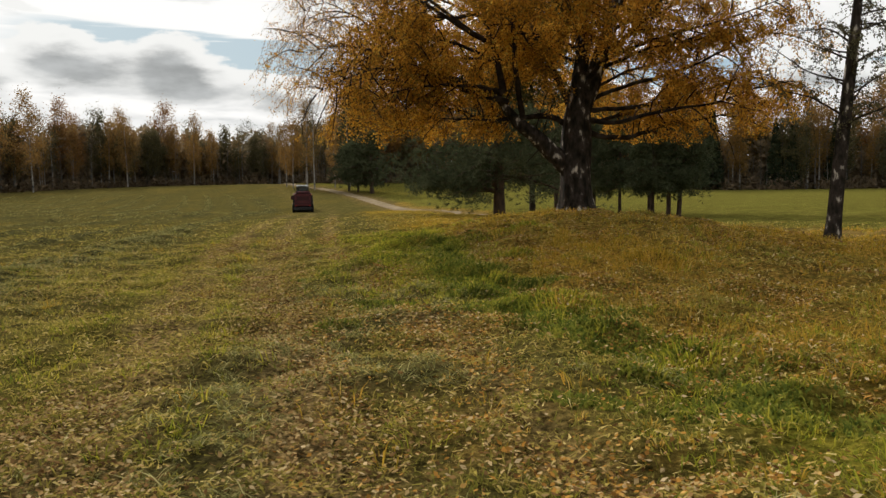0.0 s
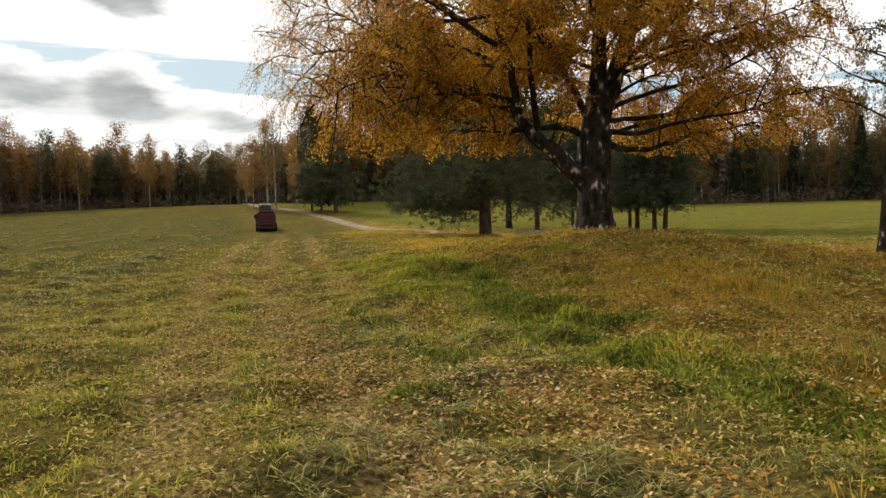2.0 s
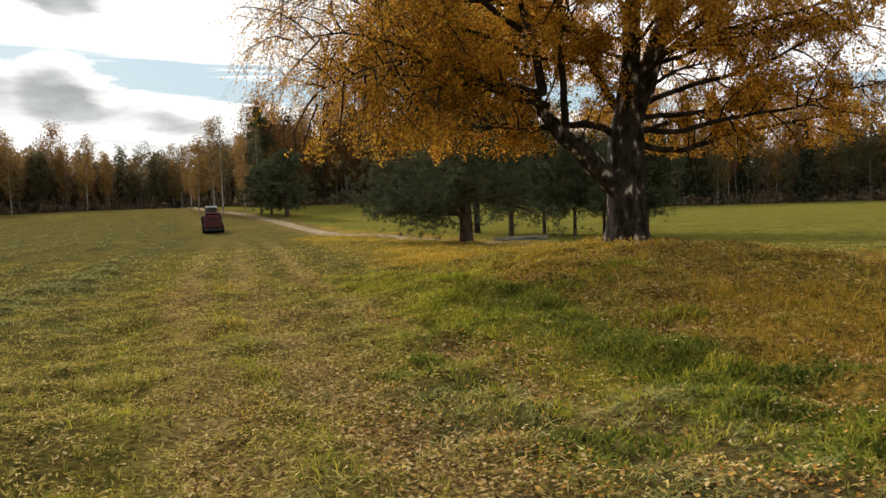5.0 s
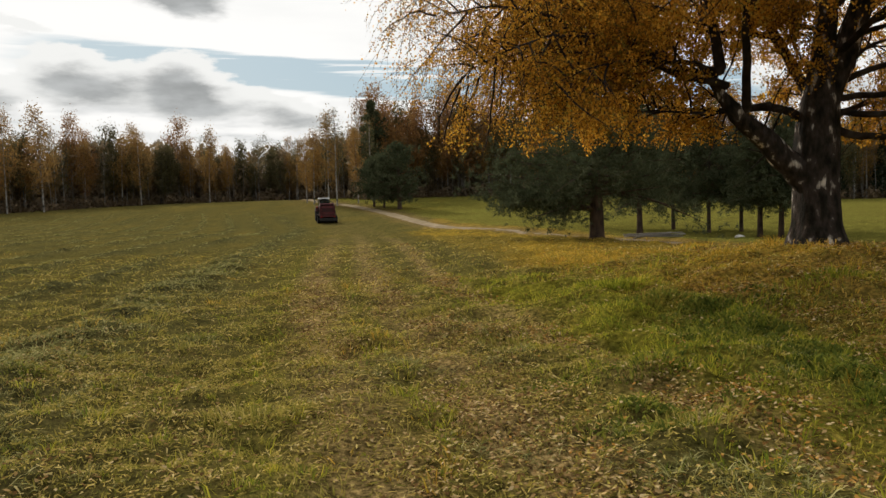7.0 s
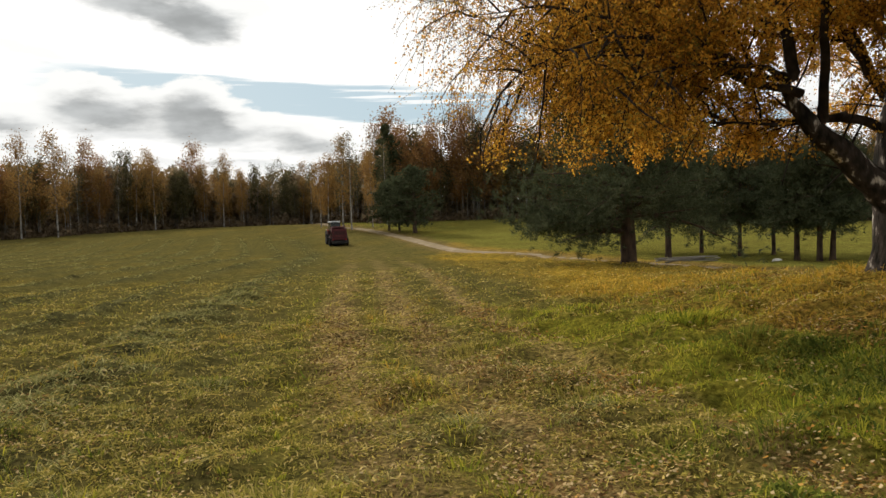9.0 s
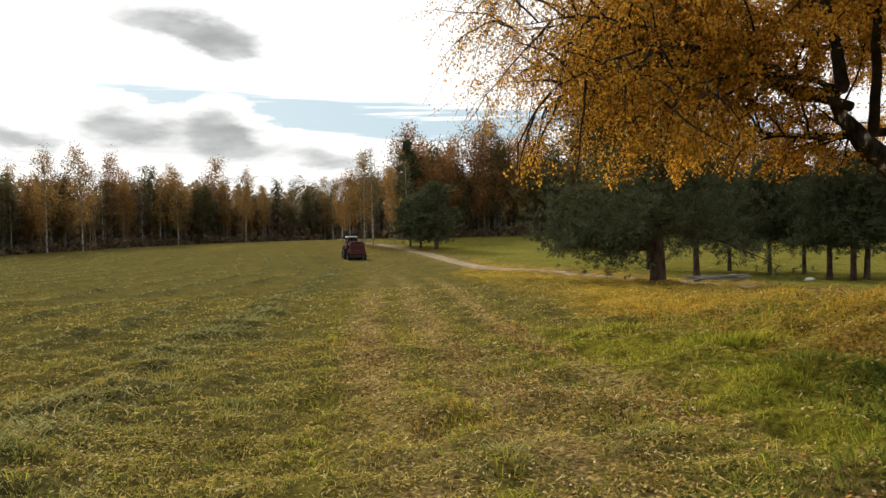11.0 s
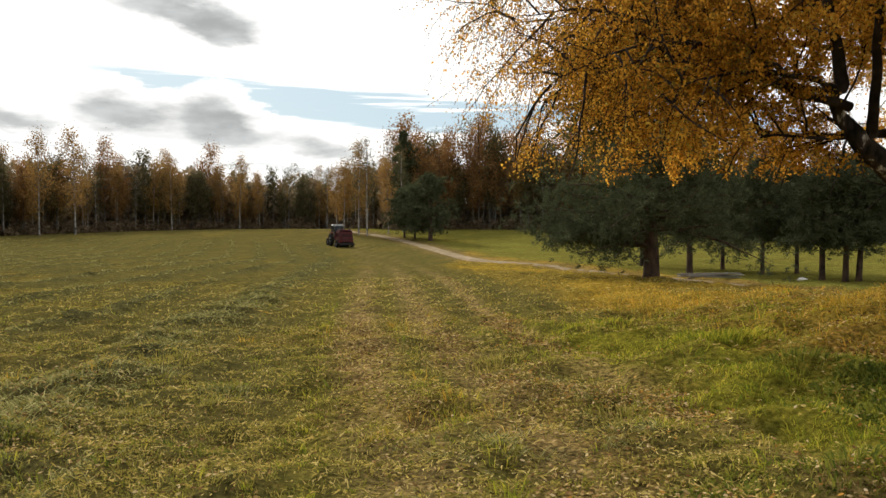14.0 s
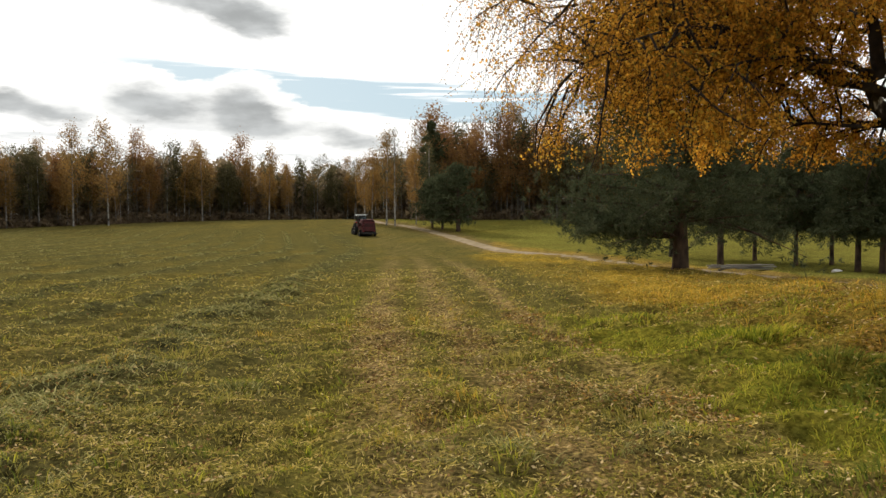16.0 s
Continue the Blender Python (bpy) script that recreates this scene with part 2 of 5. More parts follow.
M_DRY = surface("dry_blades", [(0.114, 0.080, 0.011), (0.293, 0.215, 0.026), (0.468, 0.306, 0.038), (0.559, 0.318, 0.046), (0.733, 0.518, 0.150)], 2.5, island=0.7, thin=0.35, cut=(0.32, 0.68))
M_WEED = surface("low_weeds", [(0.041, 0.062, 0.013), (0.108, 0.133, 0.024), (0.226, 0.236, 0.038), (0.407, 0.355, 0.054)], 2.0, island=0.7, thin=0.3)
M_HAY = surface("cut_hay", [(0.062, 0.065, 0.020), (0.178, 0.176, 0.057), (0.320, 0.294, 0.110), (0.567, 0.493, 0.215)], 4.0, island=0.8, thin=0.2, cut=(0.34, 0.66))
M_THATCH = surface("mown_thatch", [(0.060, 0.048, 0.014), (0.192, 0.174, 0.034), (0.348, 0.282, 0.058), (0.540, 0.396, 0.108), (0.744, 0.600, 0.264)], 1.1, island=0.8, thin=0.25, cut=(0.3, 0.7))
M_FALLEN = surface("fallen_leaves", [(0.05, 0.026, 0.010), (0.13, 0.065, 0.02), (0.29, 0.14, 0.03), (0.42, 0.21, 0.042), (0.46, 0.30, 0.10), (0.58, 0.46, 0.29)], 0.8, island=0.9, thin=0.1)
M_FADED = surface("faded_leaves", [(0.056, 0.032, 0.012), (0.141, 0.078, 0.029), (0.255, 0.151, 0.056), (0.378, 0.258, 0.106), (0.530, 0.408, 0.213)], 0.8, island=0.9, thin=0.1)
M_GOLD = surface("golden_leaves", [(0.085, 0.075, 0.022), (0.23, 0.175, 0.03), (0.21, 0.105, 0.018), (0.48, 0.22, 0.026), (0.70, 0.37, 0.04), (0.50, 0.37, 0.06), (0.18, 0.16, 0.036)], 0.85, island=0.5, thin=0.66, cut=(0.24, 0.76))
M_FOREST_GOLD = surface("forest_golden_leaves", [(0.124, 0.083, 0.042), (0.228, 0.140, 0.052), (0.363, 0.208, 0.063), (0.353, 0.259, 0.103)], 0.35, island=0.5, thin=0.35, cut=(0.25, 0.75))
M_FOREST_RUST = surface("forest_rusty_leaves", [(0.123, 0.074, 0.044), (0.233, 0.123, 0.052), (0.356, 0.186, 0.064), (0.307, 0.210, 0.087)], 0.35, island=0.5, thin=0.35)
M_FOREST_OLIVE = surface("forest_olive_leaves", [(0.064, 0.061, 0.035), (0.119, 0.107, 0.050), (0.198, 0.154, 0.066)], 0.35, island=0.5, thin=0.35)
M_ALDER = surface("alder_leaves", [(0.035, 0.04, 0.016), (0.085, 0.08, 0.028), (0.16, 0.115, 0.036)], 0.5, island=0.5, thin=0.35)
M_NEEDLE = surface("pine_needles", [(0.029, 0.038, 0.018), (0.073, 0.084, 0.043), (0.133, 0.139, 0.077)], 1.2, island=0.5, thin=0.2)
M_SPRUCE = surface("spruce_needles", [(0.02, 0.028, 0.016), (0.042, 0.052, 0.028), (0.065, 0.072, 0.036)], 0.8, island=0.5, thin=0.1)
M_OLD_BARK = surface("old_birch_bark", [(0.011, 0.009, 0.007), (0.019, 0.017, 0.012), (0.036, 0.028, 0.022), (0.057, 0.045, 0.036), (0.570, 0.510, 0.420)], 7.0, 0.95, 1.0, 18.0, stretch=(1, 1, 0.45), cut=(0.30, 0.69))
M_LIMB = surface("dark_limb_bark", [(0.013, 0.011, 0.008), (0.031, 0.023, 0.017), (0.061, 0.049, 0.038)], 4.0, 0.95, 0.6, 30.0)
M_WHITE_BARK = surface("white_birch_bark", [(0.036, 0.032, 0.029), (0.302, 0.281, 0.245), (0.432, 0.410, 0.374)], 2.2, 0.9, 0.3, 20.0, stretch=(1, 1, 0.6))
M_GREY_BARK = surface("grey_bark", [(0.07, 0.062, 0.054), (0.16, 0.145, 0.125)], 3.0, 0.95, 0.5, 20.0)
M_PINE_BARK = surface("pine_bark", [(0.03, 0.022, 0.018), (0.08, 0.055, 0.04), (0.13, 0.085, 0.055)], 5.0, 0.95, 0.8, 25.0, stretch=(1, 1, 0.4))
M_SHRUB = surface("undergrowth", [(0.092, 0.071, 0.050), (0.169, 0.122, 0.076), (0.227, 0.160, 0.085)], 0.4, island=0.6, thin=0.3)
M_DEEP = surface("deep_wood_leaves", [(0.158, 0.125, 0.086), (0.259, 0.204, 0.131), (0.383, 0.262, 0.143)], 0.25, island=0.6, thin=0.4)
M_STEM = surface("sapling_bark", [(0.06, 0.052, 0.043), (0.13, 0.115, 0.10), (0.30, 0.28, 0.25)], 0.6, 0.95, island=0.8)
M_RED = surface("faded_red_paint", [(0.075, 0.010, 0.012), (0.115, 0.016, 0.018), (0.09, 0.024, 0.024)], 1.5, 0.5, 0.05)
M_DARK_RED = surface("dirty_red_paint", [(0.03, 0.007, 0.007), (0.06, 0.011, 0.011)], 2.0, 0.6)
M_TYRE = surface("tyre_rubber", [(0.012, 0.012, 0.012), (0.03, 0.028, 0.025)], 6.0, 0.9, 0.3)
M_IRON = surface("dirty_black_steel", [(0.015, 0.014, 0.013), (0.05, 0.045, 0.04)], 4.0, 0.6, 0.1, metal=0.3)
M_ROOF = surface("pale_cab_roof", [(0.55, 0.55, 0.53), (0.7, 0.7, 0.68)], 2.0, 0.6)
M_RIM = surface("cream_wheel_rim", [(0.35, 0.33, 0.28), (0.5, 0.47, 0.4)], 3.0, 0.6)
M_LAMP = surface("red_lamp_glass", [(0.4, 0.02, 0.015), (0.5, 0.03, 0.02)], 5.0, 0.25)
M_LOG = surface("weathered_boards", [(0.165, 0.150, 0.128), (0.315, 0.292, 0.255)], 3.0, 0.9, 0.4, 12.0, stretch=(0.3, 3, 3), obj_random=0.5)
M_STONE = surface("pale_stone", [(0.4, 0.38, 0.34), (0.6, 0.58, 0.54)], 3.0, 0.9, 0.5, 12.0)


def glass():
    m = bpy.data.materials.new("cab_glass")
    m.use_nodes = True
    s = m.node_tree.nodes["Principled BSDF"]
    s.inputs["Base Color"].default_value = (0.05, 0.058, 0.06, 1)
    s.inputs["Roughness"].default_value, s.inputs["Transmission Weight"].default_value = 0.08, 0.6
    return m


M_GLASS = glass()


# ---- mesh helpers ----
def np_mesh(name, verts, faces, material, smooth=False):
    verts, faces = np.asarray(verts, np.float32), np.asarray(faces, np.int32)
    k = faces.shape[1]
    me = bpy.data.meshes.new(name)
    me.vertices.add(len(verts))
    me.vertices.foreach_set("co", verts.ravel())
    me.loops.add(faces.size)
    me.loops.foreach_set("vertex_index", faces.ravel())
    me.polygons.add(len(faces))
    me.polygons.foreach_set("loop_start", np.arange(0, faces.size, k, dtype=np.int32))
    me.polygons.foreach_set("loop_total", np.full(len(faces), k, np.int32))
    me.polygons.foreach_set("use_smooth", np.full(len(faces), smooth))
    me.update(calc_edges=True)
    me.materials.append(material)
    return me


def part(name, bm, material, parent, label=""):
    """One mesh object under a thing or a part, from a bmesh or a mesh."""
    if isinstance(bm, bmesh.types.BMesh):
        me = bpy.data.meshes.new(name)
        bm.to_mesh(me)
        bm.free()
        me.materials.append(material)
    else:
        me = bm
    ob = new(name, me)
    ob.parent = parent
    return tagged(ob, label)


def thing(name, m, label, category, group="", kind=""):
    ob = new(name)
    ob.empty_display_size = 0.1
    ob.matrix_basis = m
    return tagged(ob, label, category, group, kind)


def smooth_noise(x, y, scale, seed=0):
    """Value noise in 0..1 on the plan."""
    x, y = np.asarray(x, float) / scale + seed * 17.3, np.asarray(y, float) / scale + seed * 9.7
    i, j = np.floor(x), np.floor(y)
    u, v = x - i, y - j
    u, v = u * u * (3 - 2 * u), v * v * (3 - 2 * v)

    def corner(a, b):
        h = np.sin(a * 127.1 + b * 311.7 + seed * 74.7) * 43758.5453
        return h - np.floor(h)
    return (corner(i, j) * (1 - u) + corner(i + 1, j) * u) * (1 - v) + (corner(i, j + 1) * (1 - u) + corner(i + 1, j + 1) * u) * v


def step(a, b, v):
    t = np.clip((np.asarray(v, float) - a) / (b - a), 0, 1)
    return t * t * (3 - 2 * t)


def bell(v, width):
    return np.exp(-(np.asarray(v, float) / width) ** 2)


# ---- the plan: lie of the land and what grows where ----
def strip_x(y):
    """The lush strip along the edge of the mown field."""
    return np.interp(y, [-20, 4.5, 7, 8.8, 9.8, 11.6, 17, 22, 40, 60], [3.4, 2.3, 1.45, 0.75, 0.42, 0.05, -0.9, -2.2, -6.0, -9.0])


def wheel_x(y):
    """The first wheel track of the mower."""
    return np.interp(y, [-20, 0, 6.5, 9.4, 14.2, 17.9, 23.4, 28, 36.6, 80, 110, 170], [-0.4, -1.1, -2.55, -3.3, -4.75, -5.6, -6.75, -7.65, -9.0, -16.5, -25, -45])


def row_x(y):
    """The first windrow."""
    return np.interp(y, [-20, 0, 9.5, 15.3, 18.2, 21, 23.6, 29, 33, 48, 80, 110, 170], [-3.5, -4.4, -6.6, -8.8, -9.6, -10.0, -10.4, -10.95, -11.4, -13.7, -20, -30, -54])


def road_x(y):
    return np.interp(y, [-40, 0, 14, 23, 30, 36, 41, 46, 58, 76, 112, 132, 170], [34, 24, 17.0, 13.0, 9.0, 5.8, 3.6, 2.2, -0.2, -5.2, -15.4, -23.6, -42])


def land(x, y):
    """Height of the ground without its small bumps."""
    x, y = np.asarray(x, float), np.asarray(y, float)
    z = 0.85 * bell(np.where(x < 3.5, (x - 3.5) / 5.2, (x - 3.5) / 4.1), 1) * bell(y - 19.8, 8.0)
    z = z + 0.3 * bell(x + 2, 9) * bell(y - 39, 11) - 0.4 * bell(x - 13, 12) * bell(y - 52, 16)
    z = z - 0.18 * bell(x + 11, 7) * bell(y - 20, 8) - 0.7 * bell(x + 16, 12) * bell(y - 76, 12)
    rise = step(84, 172, y) * (3.4 - 2.6 * step(5, 50, x) - 0.9 * step(-30, -90, x))
    z = z + rise + 0.6 * step(-25, -85, x) * step(50, 120, y) - 0.12 * bell(x - road_x(y), 1.8) - 0.05
    far = np.hypot(x, y - 40)
    return z * (1 - step(220, 420, far)) + 3.0 * step(170, 420, far)


def zones(x, y):
    x, y = np.asarray(x, float), np.asarray(y, float)
    wob = (smooth_noise(x, y, 2.3, 1) - 0.5) * 1.2
    s = strip_x(y) + wob * 0.5
    right = step(0.2, 1.6, x - s)
    road = road_x(y)
    beyond = step(1.5, 4.0, x - road + wob)
    lush = bell(x - s - 0.3, 0.5) * (1 - step(18, 24, y)) * (0.8 + 0.4 * smooth_noise(x, y, 1.1, 2))
    patch = step(0.48, 0.72, smooth_noise(x, y, 2.2, 3)) * step(-2.2, 0.0, x - s) * (1 - 0.6 * step(2.0, 5.0, x - s)) * (1 - step(20, 30, y))
    shoulder = bell(x - s + 1.0, 0.75) * step(8.5, 11, y) * (1 - step(20, 27, y)) * (0.25 + 0.75 * step(0.25, 0.6, smooth_noise(x, y, 1.6, 22)))
    hollow = 0.8 * bell(x + 1.0, 1.6) * bell(y - 18.5, 4.5) * step(0.3, 0.65, smooth_noise(x, y, 1.3, 23))
    lush = np.clip(lush + 0.35 * patch + 0.9 * shoulder + hollow, 0, 1)
    dry = right * (1 - beyond) * (0.45 + 0.55 * step(0.3, 0.7, smooth_noise(x, y, 3.1, 4))) * (1 - lush)
    field = (1 - right) * (1 - lush)
    dry = np.clip(dry + 0.15 * field * step(0.55, 0.8, smooth_noise(x, y, 2.1, 16)), 0, 1)
    litter = np.clip(right * bell(x - 5, 8) * bell(y - 14, 10) * (0.35 + 0.9 * smooth_noise(x, y, 1.3, 18)) + 0.12 * bell(x + 1.5, 3.5) * bell(y - 9, 9) + 0.45 * bell(x - 0.8, 1.3) * (1 - step(7, 12, y)) * step(0.3, 0.65, smooth_noise(x, y, 0.9, 21))
                     + step(0.35, 0.6, smooth_noise(x, y, 0.55, 25)) * (0.8 * bell(x + 3.3, 1.1) * bell(y - 15.6, 2.0) + 0.8 * bell(x - 0.1, 1.1) * bell(y - 18.2, 1.6) + 0.7 * bell(x + 0.7, 1.0) * bell(y - 21.9, 1.0) + 0.7 * bell(x - 1.4, 1.6) * bell(y - 12.5, 1.4)), 0, 1)
    hay = np.zeros_like(x)
    for k in range(26):
        centre = row_x(y) - 3.3 * k + (smooth_noise(y, k * 3.0, 3.0, 5) - 0.5) * 0.7
        w = 1.15 - 0.4 * step(18, 30, y) if k == 0 else 0.48
        hay = np.maximum(hay, bell(x - centre, w) * (0.6 + 0.4 * step(0.3, 0.6, smooth_noise(x, y, 1.0, 6))))
    hay = hay * (1 - step(100, 150, y))
    scraps = step(0.60, 0.78, smooth_noise(x, y, 1.5, 7)) * bell(x - wheel_x(y) - 2.2, 2.0) * (1 - step(14, 22, y))
    hay = np.clip(np.maximum(hay, (0.45 + 0.5 * (1 - step(8, 12, y))) * scraps), 0, 1)
    ridge = np.maximum(bell(x - wheel_x(y) + 0.75, 0.28), 0.7 * bell(x - wheel_x(y) - 0.72, 0.2)) * (1 - step(30, 45, y))
    lush = np.clip(lush + 0.32 * ridge, 0, 1)
    track = np.zeros_like(x)
    for k, w in ((0.0, 0.42), (1.4, 0.38), (2.9, 0.25)):
        track = np.maximum(track, bell(x - wheel_x(y) - k - wob * 0.2, w))
    track = track * (1 - 0.75 * step(22, 60, y)) * (0.6 + 0.4 * step(0.25, 0.7, smooth_noise((x - wheel_x(y)) * 1.4, y * 0.5, 1.4, 17)))
    r = np.abs(x - road)
    way = 1 - step(1.1, 2.9, r + wob * 0.6)
    return dict(meadow=np.clip(beyond, 0, 1), dry=dry, lush=lush, litter=litter, hay=hay, track=track, road=0.6 * way)


# scuffed hollows in the windrow and by the tracks
HOLES = ((-8.7, 17.9, 0.22, 0.26), (-9.6, 15.4, 0.16, 0.22), (-6.75, 15.6, 0.16, 0.25), (-7.9, 19.8, 0.14, 0.2), (-11.4, 22.6, 0.14, 0.3), (-2.9, 16.0, 0.10, 0.2), (-4.9, 12.4, 0.10, 0.22))


def height(x, y):
    """Ground with windrows and bumps."""
    x, y = np.asarray(x, float), np.asarray(y, float)
    q = zones(x, y)
    near = 1 - step(40, 80, np.hypot(x + 3, y - 8))
    z = land(x, y) + 0.19 * q["hay"] * (0.45 + 0.6 * smooth_noise(x, y, 0.3, 8)) * (0.15 + 0.85 * step(-0.8, -2.2, x - wheel_x(y))) - 0.03 * q["track"]
    bumps = (smooth_noise(x, y, 0.9, 9) - 0.5) * 0.12 + (smooth_noise(x, y, 0.4, 10) - 0.5) * 0.13
    for hx, hy, deep, wide in HOLES:
        z = z - deep * bell(np.hypot((x - hx) / 1.6, y - hy), wide)
    return z + bumps * near * (1 + 0.8 * q["dry"] + 0.8 * q["lush"])


def spaced(inner_low, inner_high, fine, growth_low, growth_high, reach):
    def outward(growth):
        out, d = [], fine
        while sum(out) < reach:
            d *= growth
            out.append(d)
        return np.cumsum(out)
    inner = np.arange(inner_low, inner_high, fine)
    return np.r_[inner_low - outward(growth_low)[::-1], inner, inner[-1] + outward(growth_high)]


def build_ground():
    xs, ys = spaced(-13, 10, 0.15, 1.013, 1.07, 1500), spaced(2.5, 26, 0.15, 1.2, 1.06, 1500)
    gx, gy = np.meshgrid(xs, ys)
    x, y = gx.ravel(), gy.ravel()
    verts = np.stack([x, y, height(x, y)], 1)
    n, k = len(ys), len(xs)
    a = (np.arange(n - 1)[:, None] * k + np.arange(k - 1)[None]).ravel()
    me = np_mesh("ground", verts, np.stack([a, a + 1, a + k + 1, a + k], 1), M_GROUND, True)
    for name, values in zones(x, y).items():
        me.attributes.new(name, "FLOAT", "POINT").data.foreach_set("value", values.astype(np.float32))
    return tagged(new("ground", me), "mown autumn hay meadow with windrows, wheel tracks and a dirt lane", "ground", kind="structure")


ground = build_ground()


def build_lane():
    """The worn dirt lane: two pale wheel ruts and a grassier crown between ragged edges."""
    ys = np.concatenate([np.arange(-30, 20, 1.0), np.arange(20, 140, 0.5), np.arange(140, 175, 1.5)])
    across = np.linspace(-1, 1, 15)
    mid = road_x(ys)
    mid = np.convolve(np.pad(mid, 14, mode="edge"), np.ones(29) / 29, "valid")
    slope = np.gradient(mid, ys)
    reach = 0.95 * np.sqrt(1 + slope ** 2)
    ragged = 1 + 0.22 * (smooth_noise(ys, ys * 0, 1.7, 40) - 0.5) + 0.2 * (smooth_noise(ys, ys * 0, 0.6, 41) - 0.5)
    x = mid[:, None] + across[None] * (reach * ragged)[:, None]
    y = np.repeat(ys[:, None], len(across), 1)
    lift = 0.05 + 0.05 * step(60, 130, y) - 0.09 * np.abs(across[None]) ** 6 - 0.03 * bell(np.abs(across[None]) - 0.55, 0.2)
    v = np.stack([x, y, land(x, y) + lift], 2).reshape(-1, 3)
    n, k = len(ys), len(across)
    a = (np.arange(n - 1)[:, None] * k + np.arange(k - 1)[None]).ravel()
    tagged(new("road", np_mesh("road", v, np.stack([a, a + 1, a + k + 1, a + k], 1), M_LANE, True)), "pale sandy dirt lane curving to the wood", "road", kind="structure")


build_lane()


# ---- grass, hay and fallen leaves ----
rng = np.random.default_rng(4)


def scatter(low, high, per_m2):
    """Plan points between two distances ahead of the walker's line, inside the fan that is walked towards."""
    area = (2 * high + 16) * (high + 14)
    n = int(area * per_m2)
    x, y = rng.uniform(-high - 10, high + 6, n), rng.uniform(2.5, high + 11.5, n)
    t = np.clip((x * -4 + y * 8.5) / 88.3, 0, 1)
    d = np.hypot(x + 4 * t, y - 8.5 * t)
    keep = (d >= low) & (d < high) & (np.abs(x + 1.5) < 0.68 * y + 3.5) & (np.abs(x - road_x(y)) > 1.2)
    return x[keep], y[keep], d[keep]


def blades(x, y, tall, wide, lean, lift=0.0, az=None):
    """Bent tapered blades, five corners each."""
    n = len(x)
    z = height(x, y) + lift - 0.01
    az, face = rng.uniform(0, 2 * np.pi, n) if az is None else az, rng.uniform(0, 2 * np.pi, n)
    ux, uy = np.cos(face) * wide / 2, np.sin(face) * wide / 2
    lx, ly = np.cos(az) * lean * tall, np.sin(az) * lean * tall
    up = tall * np.sqrt(np.clip(1 - np.minimum(lean, 0.97) ** 2, 0.02, 1))
    v = np.empty((n, 5, 3))
    v[:, 0] = np.stack([x - ux, y - uy, z], 1)
    v[:, 1] = np.stack([x + ux, y + uy, z], 1)
    v[:, 2] = np.stack([x + lx * 0.35 - ux * 0.8, y + ly * 0.35 - uy * 0.8, z + up * 0.7], 1)
    v[:, 3] = np.stack([x + lx * 0.35 + ux * 0.8, y + ly * 0.35 + uy * 0.8, z + up * 0.7], 1)
    v[:, 4] = np.stack([x + lx, y + ly, z + up], 1)
    f = np.arange(n)[:, None, None] * 5 + np.array([[0, 1, 3], [0, 3, 2], [2, 3, 4]])[None]
    return v.reshape(-1, 3), f.reshape(-1, 3)


def tufted(low, high, per_m2, each, spread):
    """Blade feet gathered in tufts, with the way that each leans and its tuft's vigour."""
    x, y, d = scatter(low, high, per_m2)
    keep = rng.uniform(0, 1, len(x)) < 0.3 + 0.8 * step(0.3, 0.75, smooth_noise(x, y, 0.45, 15)) + 0.6 * zones(x, y)["dry"]
    x, y = x[keep], y[keep]
    vigour = np.repeat(0.4 + 1.3 * rng.uniform(0, 1, len(x)) ** 2.6, each)
    n = len(vigour)
    a, r = rng.uniform(0, 2 * np.pi, n), spread * np.sqrt(rng.uniform(0, 1, n)) * vigour
    cx, cy = np.repeat(x, each), np.repeat(y, each)
    return cx, cy, cx + np.cos(a) * r, cy + np.sin(a) * r, a + rng.normal(0, 0.5, n), vigour


def joined(chunks):
    verts, faces, base = [], [], 0
    for v, f in chunks:
        verts.append(v)
        faces.append(f + base)
        base += len(v)
    return np.concatenate(verts), np.concatenate(faces)


TUSSOCKS = ((-7.35, 17.7, "hay", 260, 0.28, 0.14), (-7.4, 17.9, "weed", 120, 0.25, 0.12), (-6.8, 15.3, "weed", 160, 0.25, 0.11), (-2.85, 16.05, "turf", 240, 0.25, 0.2), (-9.2, 20.2, "turf", 260, 0.35, 0.2), (-8.45, 15.1, "weed", 200, 0.3, 0.12), (-1.08, 19.5, "lush", 500, 0.4, 0.2), (-0.75, 17.3, "weed", 420, 0.4, 0.18), (-1.6, 14.0, "weed", 300, 0.3, 0.15), (-2.4, 22.4, "lush", 420, 0.5, 0.18), (0.5, 24.0, "weed", 200, 0.3, 0.2), (1.0, 23.5, "weed", 200, 0.3, 0.2),
            (1.4, 9.2, "lush", 520, 0.42, 0.19), (0.5, 11.4, "lush", 520, 0.42, 0.18), (-0.95, 19.5, "lush", 620, 0.45, 0.2), (0.9, 13.6, "lush", 420, 0.4, 0.18), (-1.6, 12.3, "turf", 240, 0.3, 0.2),
            (2.3, 7.0, "lush", 520, 0.42, 0.19), (0.1, 16.2, "lush", 420, 0.42, 0.18), (3.2, 12.0, "dry", 320, 0.4, 0.28), (-4.1, 19.4, "turf", 240, 0.3, 0.18), (-5.2, 13.2, "turf", 320, 0.35, 0.2), (1.6, 17.2, "lush", 460, 0.42, 0.18))


